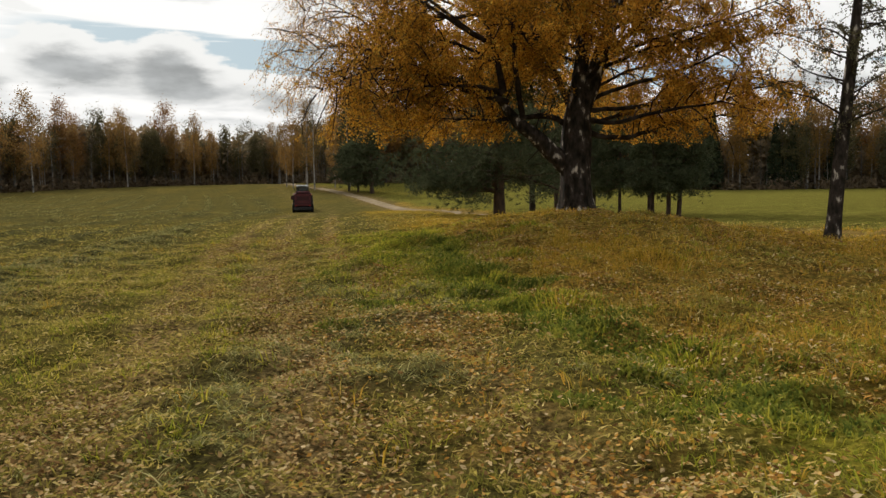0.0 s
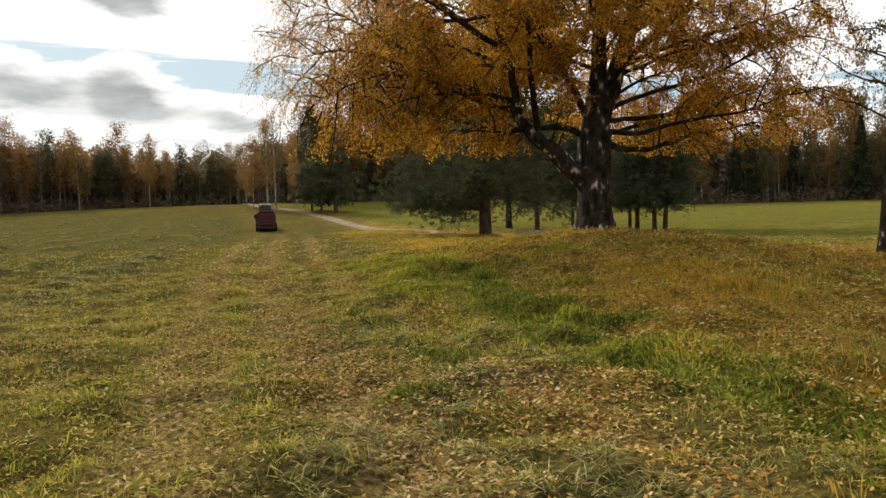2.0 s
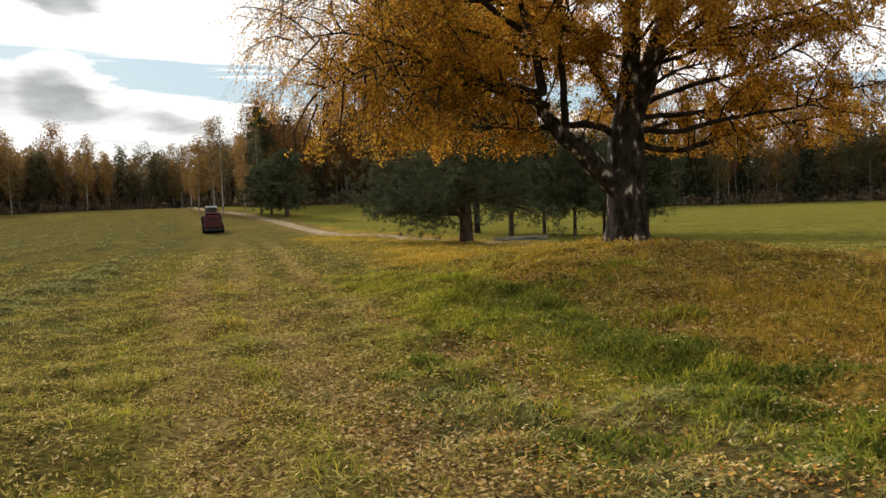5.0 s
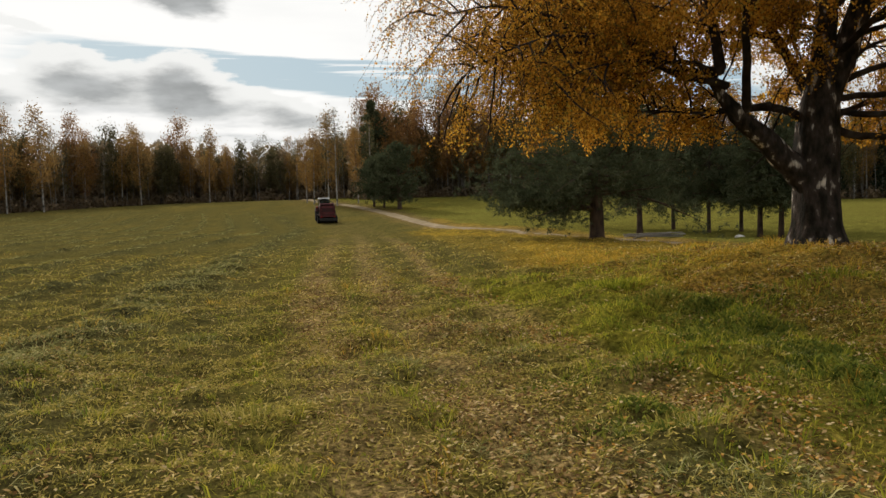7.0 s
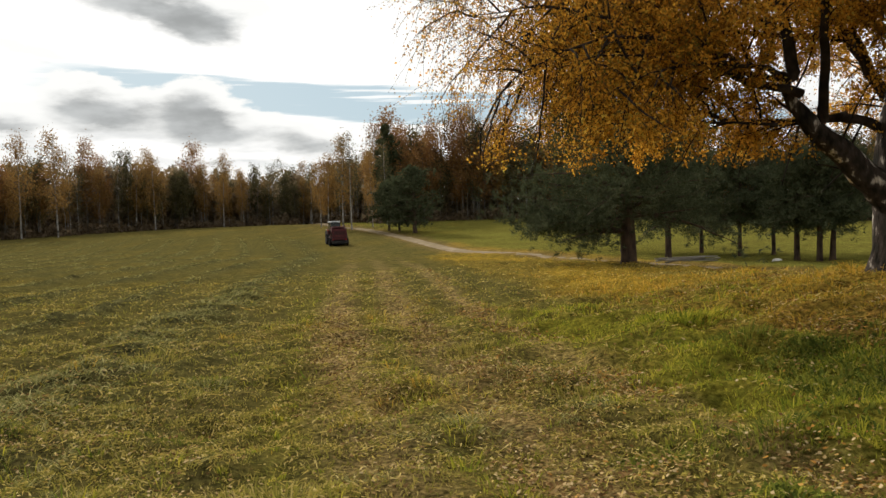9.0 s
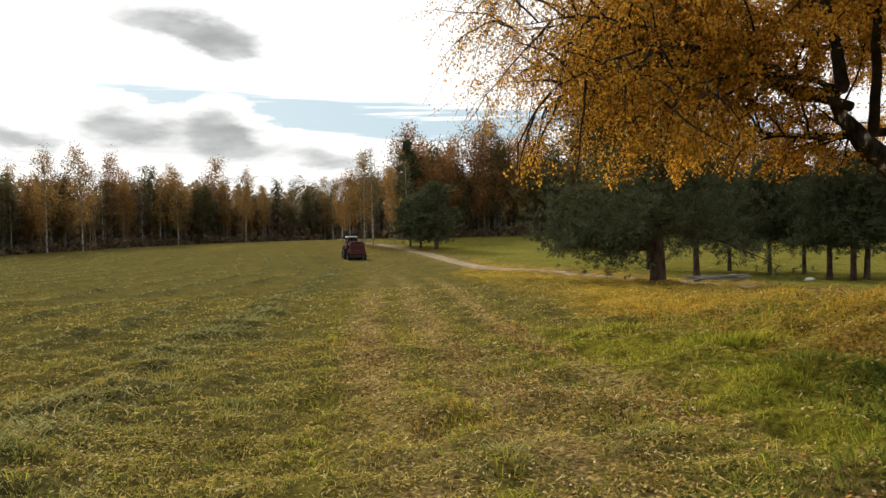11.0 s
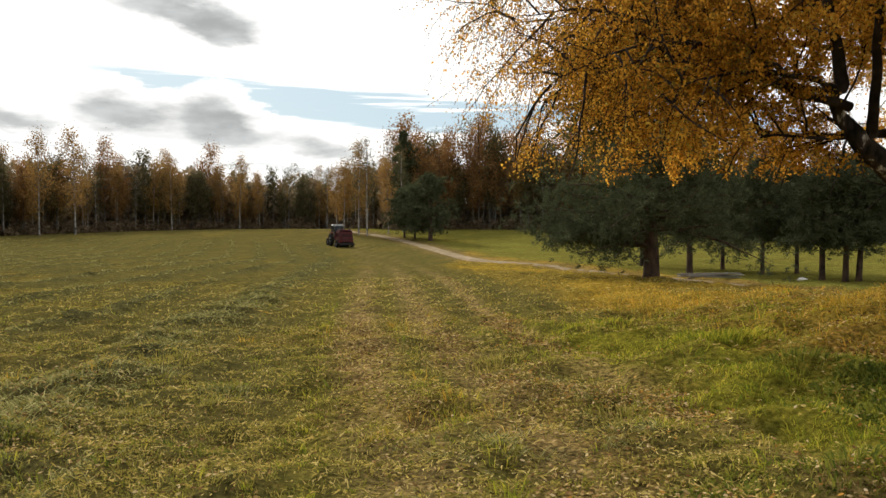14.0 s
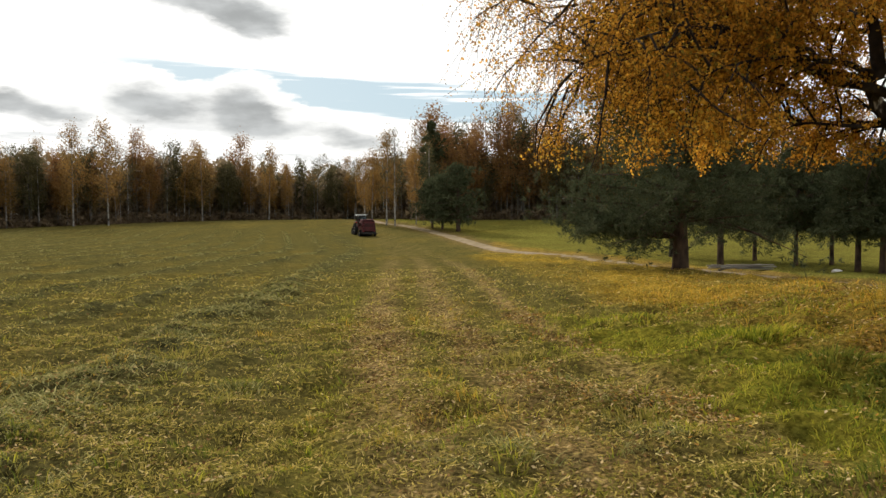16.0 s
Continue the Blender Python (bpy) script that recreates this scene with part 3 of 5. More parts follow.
def build_grass():
    sets = dict(turf=[], lush=[], dry=[], hay=[], weed=[])
    leaves, faded = [], []
    for low, high, per, each, spread, wide in ((0, 9, 52, 20, 0.095, 0.009), (9, 17, 26, 16, 0.12, 0.013), (17, 32, 9, 11, 0.2, 0.022), (32, 60, 1.6, 7, 0.35, 0.04)):
        cx, cy, x, y, az, vigour = tufted(low, high, per, each, spread)
        q = zones(cx, cy)
        n = len(x)
        pick = np.repeat(rng.uniform(0, 1, n // each), each)
        pick2 = np.repeat(rng.uniform(0, 1, n // each), each)
        is_hay = pick < q["hay"] * 0.92
        is_lush = ~is_hay & (pick < q["hay"] * 0.92 + q["lush"] * 0.85 + 0.05)
        is_dry = ~is_hay & ~is_lush & (pick2 < q["dry"])
        bare = (rng.uniform(0, 1, n) < np.clip(q["track"] * 0.85 + q["litter"] * 0.45, 0, 0.92)) & ~is_lush
        is_turf = ~is_hay & ~is_lush & ~is_dry
        h = rng.uniform(0.5, 1.0, n) * vigour
        w = wide * rng.uniform(0.6, 1.4, n)
        calm = 1 - 0.65 * step(26, 34, y)
        for name, sel, size, lean in (("turf", is_turf & ~bare, 0.085, 1.0), ("lush", is_lush, 0.125, 1.0), ("dry", is_dry & ~bare, 0.15, 0.85)):
            sets[name].append(blades(x[sel], y[sel], size * h[sel] * calm[sel], w[sel], np.clip(lean * rng.uniform(0.4, 1.25, sel.sum()), 0, 0.97), az=az[sel]))
        sel = is_hay
        sets["hay"].append(blades(x[sel], y[sel], 0.17 * h[sel], w[sel] * 0.9, np.full(sel.sum(), 0.96), rng.uniform(0, 0.05, sel.sum())))
    for low, high, per, wide in ((0, 9, 90, 0.010), (9, 17, 36, 0.014), (17, 32, 8, 0.026)):
        x, y, d = scatter(low, high, per)
        q = zones(x, y)
        n = len(x)
        keep = rng.uniform(0, 1, n) > np.clip(q["track"] * 0.8 + q["litter"] * 0.35, 0, 0.92)
        kind = rng.uniform(0, 1, n)
        h = rng.uniform(0.03, 0.065, n)
        for name, sel in (("lush", kind < q["lush"]), ("dry", (kind >= q["lush"]) & (kind < q["lush"] + q["dry"])), ("turf", kind >= q["lush"] + q["dry"])):
            sel = sel & keep
            sets[name].append(blades(x[sel], y[sel], h[sel], wide * rng.uniform(0.6, 1.4, sel.sum()), rng.uniform(0.3, 0.95, sel.sum())))
    # tussocks left standing by the mower
    for tx, ty, name, count, spread, tall in TUSSOCKS:
        a, r = rng.uniform(0, 2 * np.pi, count), spread * np.sqrt(rng.uniform(0, 1, count))
        sets[name].append(blades(tx + np.cos(a) * r * 1.5, ty + np.sin(a) * r, tall * rng.uniform(0.4, 1.1, count) * (1.15 - 0.6 * r / spread), rng.uniform(0.008, 0.018, count), rng.uniform(0.3, 0.95, count), az=a + rng.normal(0, 0.5, count)))
    for low, high, per, size in ((0, 9, 640, 0.031), (9, 17, 280, 0.040), (17, 30, 36, 0.055)):
        x, y, d = scatter(low, high, per)
        q = zones(x, y)
        keep = rng.uniform(0, 1, len(x)) < np.clip(0.07 + q["litter"] * (0.95 - 0.6 * q["dry"]) + q["track"] * 1.1 + 0.10 * q["hay"], 0, 1) * (0.16 + 1.6 * step(0.35, 0.8, smooth_noise((x - wheel_x(y)) * 1.5, y * 0.5, 0.8, 14))) * (1 - step(-9, -16, x))
        x, y = x[keep], y[keep]
        old = rng.uniform(0, 1, len(x)) < np.clip(1.0 - 0.85 * step(-3.6, -0.6, x - strip_x(y)) * (1 - 0.35 * step(9, 14, y)), 0, 1)
        n = len(x)
        z = height(x, y) + rng.uniform(0.025, 0.07, n) + 0.03 * zones(x, y)["dry"]
        a = rng.uniform(0, 2 * np.pi, n)
        s = size * rng.uniform(0.6, 1.3, n)
        t1, t2 = rng.uniform(-0.5, 0.5, n), rng.uniform(-0.6, 0.6, n)
        ax = np.stack([np.cos(a) * s, np.sin(a) * s, t1 * s], 1)
        bx = np.stack([-np.sin(a) * s, np.cos(a) * s, t2 * s], 1) * 0.62
        c = np.stack([x, y, z], 1)
        v = np.stack([c - ax * 0.6, c - ax * 0.1 + bx * 0.6, c + ax * 0.7, c - ax * 0.1 - bx * 0.6], 1)
        for heap, sel in ((leaves, ~old), (faded, old)):
            heap.append((v[sel].reshape(-1, 3), np.arange(4 * sel.sum()).reshape(-1, 4)))
    # short clippings left lying by the mower
    thatch = []
    for low, high, per, size in ((0, 9, 900, 0.06), (9, 17, 300, 0.08), (17, 30, 60, 0.12)):
        x, y, d = scatter(low, high, per)
        q = zones(x, y)
        keep = rng.uniform(0, 1, len(x)) < (0.25 + 0.9 * step(0.3, 0.7, smooth_noise(x, y, 0.38, 24))) * (0.62 + 0.4 * q["track"]) * (1 - 0.75 * q["lush"]) * (1 - 0.6 * q["dry"]) * (1 - 0.5 * q["hay"])
        x, y = x[keep], y[keep]
        n = len(x)
        a, w = rng.uniform(0, 2 * np.pi, n), size * rng.uniform(0.12, 0.3, n)
        l = size * rng.uniform(0.5, 1.4, n)
        c = np.stack([x, y, height(x, y) + rng.uniform(0.005, 0.05, n)], 1)
        way = np.stack([np.cos(a) * l, np.sin(a) * l, rng.normal(0, 0.35, n) * l], 1)
        side = np.stack([-np.sin(a) * w, np.cos(a) * w, rng.normal(0, 0.6, n) * w], 1)
        thatch.append((np.stack([c - way * 0.5 - side * 0.5, c - way * 0.4 + side * 0.5, c + way * 0.5], 1).reshape(-1, 3), np.arange(3 * n).reshape(-1, 3)))
    v, f = joined(thatch)
    tagged(new("mown_thatch", np_mesh("mown_thatch", v, f, M_THATCH)), "short straw-coloured clippings lying in the mown grass", "clippings", kind="stuff")
    # low dark weeds along the field's edge
    for k in range(110):
        ty = rng.uniform(4.5, 17)
        tx = float(strip_x(ty)) + (rng.normal(0.35, 0.28) if k % 5 < 4 else rng.uniform(-2.2, 2.0))
        count, spread = int(rng.integers(160, 380)), rng.uniform(0.16, 0.36)
        a, r = rng.uniform(0, 2 * np.pi, count), spread * np.sqrt(rng.uniform(0, 1, count))
        sets["weed"].append(blades(tx + np.cos(a) * r * 1.5, ty + np.sin(a) * r, rng.uniform(0.05, 0.13, count) * (1.2 - 0.6 * r / spread), rng.uniform(0.014, 0.034, count), rng.uniform(0.5, 0.97, count)))
    # raked hay lying along the windrows
    for k in range(18):
        y = rng.uniform(6, 118, 2600) if k else np.r_[rng.uniform(6, 118, 2600), rng.uniform(7, 34, 9000)]
        y = y[rng.uniform(0, 1, len(y)) < 1.25 * step(0.36, 0.62, smooth_noise(y, np.full(len(y), k * 7.0), 1.3, 19))]
        n = len(y)
        x = row_x(y) - 3.3 * k + (smooth_noise(y, np.full(n, k * 3.0), 3.0, 5) - 0.5) * 0.7 + rng.normal(0, 0.5 if k == 0 else 0.22, n)
        far = step(15, 60, np.hypot(x, y))
        sets["hay"].append(blades(x, y, rng.uniform(0.09, 0.22, n), rng.uniform(0.010, 0.024, n) * (1 + 1.8 * far), rng.uniform(0.92, 0.97, n), rng.uniform(0, 0.05, n)))
    for name, key, material, label in (("short_grass", "turf", M_TURF, "short yellowing mown grass of the hay field"),
                                       ("lush_grass", "lush", M_LUSH, "long lush green grass along the field edge"),
                                       ("low_weeds", "weed", M_WEED, "low dark green weeds along the edge of the mown field"),
                                       ("dry_grass", "dry", M_DRY, "long faded golden grass under the old birch"),
                                       ("cut_hay", "hay", M_HAY, "grey-green strands of cut hay in windrows")):
        v, f = joined(sets[key])
        tagged(new(name, np_mesh(name, v, f, material)), label, dict(hay="hay", weed="weeds").get(key, "grass"), kind="stuff")
    v, f = joined(leaves)
    tagged(new("fallen_leaf_litter", np_mesh("fallen_leaf_litter", v, f, M_FALLEN)), "fallen orange and tan birch leaves in the grass", "leaves", kind="stuff")
    v, f = joined(faded)
    tagged(new("faded_leaf_litter", np_mesh("faded_leaf_litter", v, f, M_FADED)), "faded tan leaves pressed into the wheel tracks", "leaves", kind="stuff")


build_grass()


# ---- trees ----
class Wood:
    """Gathers tubes and leaf blades in arrays."""

    def __init__(self):
        self.verts, self.faces, self.count = [], [], 0

    def tube(self, pts, radii, sides=6):
        pts, radii = np.asarray(pts, float), np.asarray(radii, float)
        way = np.gradient(pts, axis=0)
        way /= np.linalg.norm(way, axis=1, keepdims=True) + 1e-9
        ref = np.array([0.31, 0.95, 0.05]) if abs(way[0, 2]) > 0.6 else np.array([0.05, 0.1, 1.0])
        a = np.cross(way, ref)
        a /= np.linalg.norm(a, axis=1, keepdims=True) + 1e-9
        b = np.cross(way, a)
        ang = np.arange(sides) * 2 * np.pi / sides
        ring = a[:, None] * np.cos(ang)[None, :, None] + b[:, None] * np.sin(ang)[None, :, None]
        v = pts[:, None] + ring * radii[:, None, None]
        n = len(pts)
        i = (np.arange(n - 1)[:, None] * sides + np.arange(sides)[None]).ravel()
        j = (np.arange(n - 1)[:, None] * sides + (np.arange(sides)[None] + 1) % sides).ravel()
        self.verts.append(v.reshape(-1, 3))
        self.faces.append(np.stack([i, j, j + sides, i + sides], 1) + self.count)
        self.count += n * sides

    def mesh(self, name, material, smooth=True):
        return np_mesh(name, np.concatenate(self.verts), np.concatenate(self.faces), material, smooth)


def rounded(points, times=2):
    p = np.asarray(points, float)
    for _ in range(times):
        q = np.empty((2 * len(p), p.shape[1]))
        q[0], q[-1] = p[0], p[-1]
        q[1:-1:2], q[2:-1:2] = 0.75 * p[:-1] + 0.25 * p[1:], 0.25 * p[:-1] + 0.75 * p[1:]
        p = q
    return p


def leaf_cards(c, size, r, down=0.5, shape=0.6, plain=False):
    """Pointed leaves about the places c; plain: three-cornered sprays for far trees."""
    n = len(c)
    a = r.normal(0, 1, (n, 3))
    a[:, 2] -= down * 1.6
    a /= np.linalg.norm(a, axis=1, keepdims=True)
    b = np.cross(a, r.normal(0, 1, (n, 3)))
    b /= np.linalg.norm(b, axis=1, keepdims=True) + 1e-9
    s = size * r.uniform(0.6, 1.3, (n, 1))
    if plain:
        v = np.stack([c - a * s * 0.45 - b * s * 0.4 * shape, c - a * s * 0.3 + b * s * 0.5 * shape, c + a * s * 0.55], 1)
        return v.reshape(-1, 3), np.arange(3 * n).reshape(n, 3)
    v = np.stack([c - a * s * 0.5, c + b * s * 0.5 * shape - a * s * 0.08, c + a * s * 0.5, c - b * s * 0.5 * shape - a * s * 0.08], 1)
    return v.reshape(-1, 3), np.arange(4 * n).reshape(n, 4)


def shoot(start, way, length, n, r, droop=0.0, wander=0.12):
    """A wandering branch: n + 1 points."""
    pts, p, w = [np.array(start, float)], np.array(start, float), np.array(way, float)
    w /= np.linalg.norm(w) + 1e-9
    for _ in range(n):
        w = w + r.normal(0, wander, 3) + np.array([0, 0, -droop])
        w /= np.linalg.norm(w)
        p = p + w * length / n
        pts.append(p)
    return np.array(pts)


def old_birch():
    r = np.random.default_rng(11)
    bx, by = 3.35, 21.8
    base = thing("old_birch", pose(bx, by, float(land(bx, by)) - 0.05), "huge old birch with cracked bark and golden autumn leaves", "tree")
    trunk = Wood()
    pts = rounded([(0, 0, -0.1), (0.0, 0, 0.25), (-0.02, 0, 0.9), (-0.02, 0.02, 1.7), (0.0, 0, 2.4), (0.05, -0.03, 3.0), (0.07, -0.05, 3.5)])
    radii = np.interp(pts[:, 2], [-0.1, 0.1, 0.45, 1.1, 1.9, 2.6, 3.5], [0.64, 0.56, 0.46, 0.41, 0.42, 0.38, 0.26])
    trunk.tube(pts, radii, 22)
    v = trunk.verts[0]
    ang = np.arctan2(v[:, 1], v[:, 0])
    flute = 1 + (0.07 * np.sin(ang * 5 + v[:, 2] * 0.7) + 0.04 * np.sin(ang * 9 - v[:, 2] * 2)) * np.interp(v[:, 2], [0, 1.5, 3.5], [1.3, 0.7, 0.4])
    v[:, :2] *= flute[:, None]
    part("trunk", trunk.mesh("trunk", M_OLD_BARK), M_OLD_BARK, base, "furrowed dark bark with pale patches")
    # main limbs: places from the foot of the trunk, thickness at both ends
    limbs = [
        ([(-0.15, 0, 1.25), (-0.75, -0.2, 1.8), (-1.35, -0.4, 2.45), (-1.75, -0.5, 2.9), (-2.05, -0.55, 3.3)], 0.27, 0.19),
        ([(-2.05, -0.6, 3.3), (-2.35, -0.7, 4.2), (-2.65, -0.8, 5.4), (-3.0, -0.9, 7.2)], 0.10, 0.03),
        ([(-1.5, -0.45, 2.65), (-1.7, -0.9, 3.6), (-1.8, -1.2, 4.6), (-1.9, -1.4, 6.0), (-2.1, -1.5, 8.0)], 0.08, 0.03),
        ([(-1.9, -0.6, 3.1), (-3.2, -1.0, 3.5), (-4.6, -1.2, 4.2), (-6.2, -1.3, 4.7), (-7.2, -1.4, 4.6)], 0.07, 0.015),
        ([(-0.1, 0, 2.45), (-0.8, 0.3, 2.85), (-1.6, 0.5, 2.75), (-2.6, 0.5, 2.85), (-3.7, 0.4, 3.1), (-5.0, 0.2, 3.5)], 0.085, 0.015),
        ([(0.0, 0, 2.75), (-0.4, 0.3, 3.6), (-1.0, 0.8, 5.0), (-1.6, 1.2, 7.0), (-2.2, 1.6, 9.5)], 0.10, 0.03),
        ([(0.05, 0, 3.1), (0.08, 0.1, 4.2), (0.2, 0.0, 5.6), (0.3, 0.2, 7.6), (0.4, 0.3, 10.5), (0.3, 0.3, 13.5)], 0.21, 0.05),
        ([(0.15, 0, 2.9), (0.48, -0.1, 3.9), (0.85, -0.2, 5.0), (1.25, -0.3, 6.3), (1.7, -0.5, 8.4), (2.1, -0.6, 11.5)], 0.24, 0.05),
        ([(0.6, -0.15, 4.3), (1.6, 0.2, 5.0), (3.0, 0.5, 5.8), (4.6, 0.8, 6.8)], 0.07, 0.02),
        ([(0.25, 0, 2.4), (0.9, 0.2, 2.2), (1.8, 0.5, 2.4), (3.0, 0.8, 2.7), (4.4, 1.0, 2.85), (6.0, 1.2, 3.1)], 0.075, 0.015),
        ([(0.28, 0, 2.6), (1.0, -0.4, 2.55), (2.1, -0.8, 2.75), (3.5, -1.0, 2.9), (5.0, -1.2, 3.4)], 0.065, 0.015),
        ([(0.25, 0, 2.85), (1.2, 0.2, 2.95), (2.6, 0.3, 3.05), (4.2, 0.6, 3.5), (5.8, 0.8, 3.9)], 0.065, 0.015),
        ([(0.3, 0, 3.2), (1.4, -0.3, 3.5), (2.8, -0.5, 3.8), (4.4, -0.6, 4.4), (5.8, -0.6, 4.9)], 0.06, 0.015),
        ([(0.1, 0.2, 2.6), (0.5, 1.5, 3.2), (0.9, 3.0, 4.0), (1.2, 4.6, 5.0)], 0.09, 0.02),
        ([(0.3, -0.1, 3.6), (0.9, -1.4, 4.4), (1.8, -2.6, 5.2), (2.4, -3.4, 6.4)], 0.07, 0.02),
        ([(-2.5, -0.75, 4.7), (-3.8, -1.6, 5.4), (-5.2, -2.2, 6.2), (-6.6, -2.4, 6.8)], 0.06, 0.015),
        ([(-1.0, 0.8, 5.0), (-2.8, 1.4, 6.0), (-4.6, 1.8, 6.8), (-6.2, 2.0, 7.2)], 0.06, 0.015),
        ([(-2.1, -0.6, 3.4), (-3.4, -1.8, 3.4), (-4.4, -2.5, 3.3), (-5.2, -3.0, 3.0)], 0.05, 0.015),
        ([(-0.8, 0.3, 2.85), (-2.0, -0.4, 2.6), (-3.2, -0.8, 2.6), (-4.2, -1.0, 2.6)], 0.05, 0.015),
        ([(-3.2, -1.0, 3.5), (-4.6, -0.4, 4.6), (-6.0, 0.2, 5.6), (-7.2, 0.4, 6.2), (-7.8, 0.5, 5.9)], 0.055, 0.012),
        ([(-2.5, -0.75, 4.7), (-4.2, -1.0, 6.0), (-6.0, -0.9, 7.0), (-7.8, -0.8, 7.5)], 0.055, 0.012),
        ([(-0.7, 0.5, 4.2), (-2.2, 0.9, 4.4), (-4.0, 1.2, 4.6), (-5.8, 1.3, 5.0)], 0.055, 0.012),
        ([(0.15, 0.0, 5.0), (-0.8, -1.4, 5.6), (-1.6, -2.8, 6.0), (-2.4, -4.0, 6.2)], 0.055, 0.012),
        ([(0.3, 0.3, 2.6), (1.6, 1.6, 3.0), (3.0, 2.6, 3.2), (4.4, 3.4, 3.6)], 0.065, 0.015),
        ([(0.6, -0.15, 4.2), (2.0, -1.2, 4.6), (3.6, -1.8, 5.0), (5.2, -2.2, 5.6)], 0.055, 0.012),
        ([(0.8, -0.2, 4.9), (2.4, 0.3, 6.0), (4.2, 0.8, 6.8), (6.0, 1.0, 7.2)], 0.055, 0.012),
        ([(0.25, 0.1, 6.5), (-1.5, -0.8, 7.4), (-3.2, -1.4, 8.0), (-4.8, -1.8, 8.2)], 0.06, 0.015),
        ([(1.3, -0.3, 6.4), (3.2, -1.4, 7.2), (5.0, -1.8, 7.8)], 0.06, 0.015),
        ([(0.2, 0.0, 5.4), (0.9, 1.2, 6.0), (2.4, 2.2, 6.4), (4.0, 2.8, 6.6)], 0.055, 0.012),
        ([(0.5, -0.1, 4.0), (1.5, -0.8, 4.3), (2.6, -1.2, 4.5), (3.8, -1.4, 4.6)], 0.05, 0.012),
        ([(0.3, 0.2, 3.5), (1.4, 1.0, 4.1), (2.6, 1.5, 4.5), (4.0, 1.9, 4.6)], 0.05, 0.012),
        ([(0.1, -0.2, 4.4), (-0.3, -1.5, 5.0), (-0.6, -2.8, 5.4)], 0.045, 0.012),
        ([(0.3, -0.2, 4.6), (0.6, -1.5, 5.3), (0.9, -2.6, 5.6)], 0.045, 0.012),
        ([(0.15, 0.1, 4.6), (-0.8, 1.3, 5.2), (-2.4, 2.6, 5.6), (-4.0, 3.4, 5.8)], 0.055, 0.012),
    ]
    limbs += [
        ([(-2.05, -0.6, 3.3), (-3.4, -0.2, 3.9), (-5.0, 0.3, 4.3), (-6.4, 0.6, 4.0)], 0.05, 0.012),
        ([(-2.65, -0.8, 5.4), (-4.0, 0.4, 5.6), (-5.6, 1.2, 5.5), (-7.0, 1.6, 5.0)], 0.05, 0.012),
        ([(-3.2, -1.0, 3.5), (-4.6, -0.6, 4.1), (-5.9, -0.3, 4.1), (-6.8, -0.2, 3.5)], 0.045, 0.012),
        ([(-3.0, -0.9, 3.6), (-4.4, -1.8, 4.0), (-5.8, -2.2, 3.8), (-6.8, -2.4, 3.2)], 0.045, 0.012),
        ([(-0.4, 0.3, 3.6), (-1.2, -0.8, 4.4), (-1.8, -1.8, 4.9), (-2.4, -2.6, 4.8)], 0.05, 0.012),
        ([(0.08, 0.1, 4.2), (-0.6, 1.2, 4.6), (-1.4, 2.4, 4.9)], 0.05, 0.012),
        ([(0.48, -0.1, 3.9), (1.2, 0.9, 4.4), (2.2, 1.8, 4.6)], 0.05, 0.012),
        ([(-2.35, -0.7, 4.2), (-2.0, 0.6, 4.8), (-1.6, 1.8, 5.0)], 0.05, 0.012),
        ([(0.85, -0.2, 5.0), (0.2, -1.2, 5.6), (-0.6, -2.0, 5.8)], 0.05, 0.012),
        ([(-2.35, -0.7, 4.2), (-3.8, 0.2, 4.9), (-5.2, 0.8, 4.9), (-6.6, 1.0, 4.5)], 0.05, 0.012),
    ]
    twigs, spots = Wood(), []
    for points, r0, r1 in limbs:
        # the outer crown ends nearer to the trunk on the field side
        p = rounded([(x if x > -4.5 else -4.5 + (x + 4.5) * 0.96, y, z) for x, y, z in points])
        p[2:] += np.cumsum(r.normal(0, 0.028, (len(p) - 2, 3)), 0)
        along = np.r_[0, np.cumsum(np.linalg.norm(np.diff(p, axis=0), axis=1))]
        limb = Wood()
        limb.tube(p, np.interp(along / along[-1], [0, 0.08, 0.7, 1], [r0 * 1.15, r0, 0.25 * r0 + 0.5 * r1, 0.35 * r1]), 10)
        part("limb", limb.mesh("limb", M_OLD_BARK if r0 > 0.2 else M_LIMB), M_LIMB, base)
        length = along[-1]
        for d in np.arange(0.26 * length, length, 0.21):
            if r.uniform() < 0.1:
                continue
            q = np.array([np.interp(d, along, p[:, k]) for k in range(3)])
            way = np.array([np.interp(min(d + 0.3, length), along, p[:, k]) for k in range(3)]) - q
            way = way / (np.linalg.norm(way) + 1e-6)
            side = r.normal(0, 1, 3)
            side -= way * (side @ way)
            side /= np.linalg.norm(side)
            out = way * 0.6 + side * 0.9 + np.array([0, 0, 0.25])
            size = r.uniform(0.7, 2.0) * (1.0 if q[2] < 6.5 else 1.25)
            b = shoot(q, out, size, 6, r, 0.10, 0.14)
            branch = Wood()
            branch.tube(b, np.linspace(0.022, 0.006, len(b)), 4)
            part("branch", branch.mesh("branch", M_LIMB), M_LIMB, base)
            for _ in range(int(4 + size * 7)):
                k = r.uniform(1.5, len(b) - 1.01)
                i = int(k)
                s = b[i] + (b[i + 1] - b[i]) * (k - i)
                hang = r.uniform(0.3, 0.85) if s[0] > -4.5 else r.uniform(0.5, 1.5)
                t = shoot(s, r.normal(0, 0.7, 3) + (b[-1] - b[0]) / size * 0.5, hang, 3, r, 0.4, 0.15)
                if t[-1][2] < 1.95:
                    continue
                twigs.tube(t, np.linspace(0.005, 0.002, len(t)), 3)
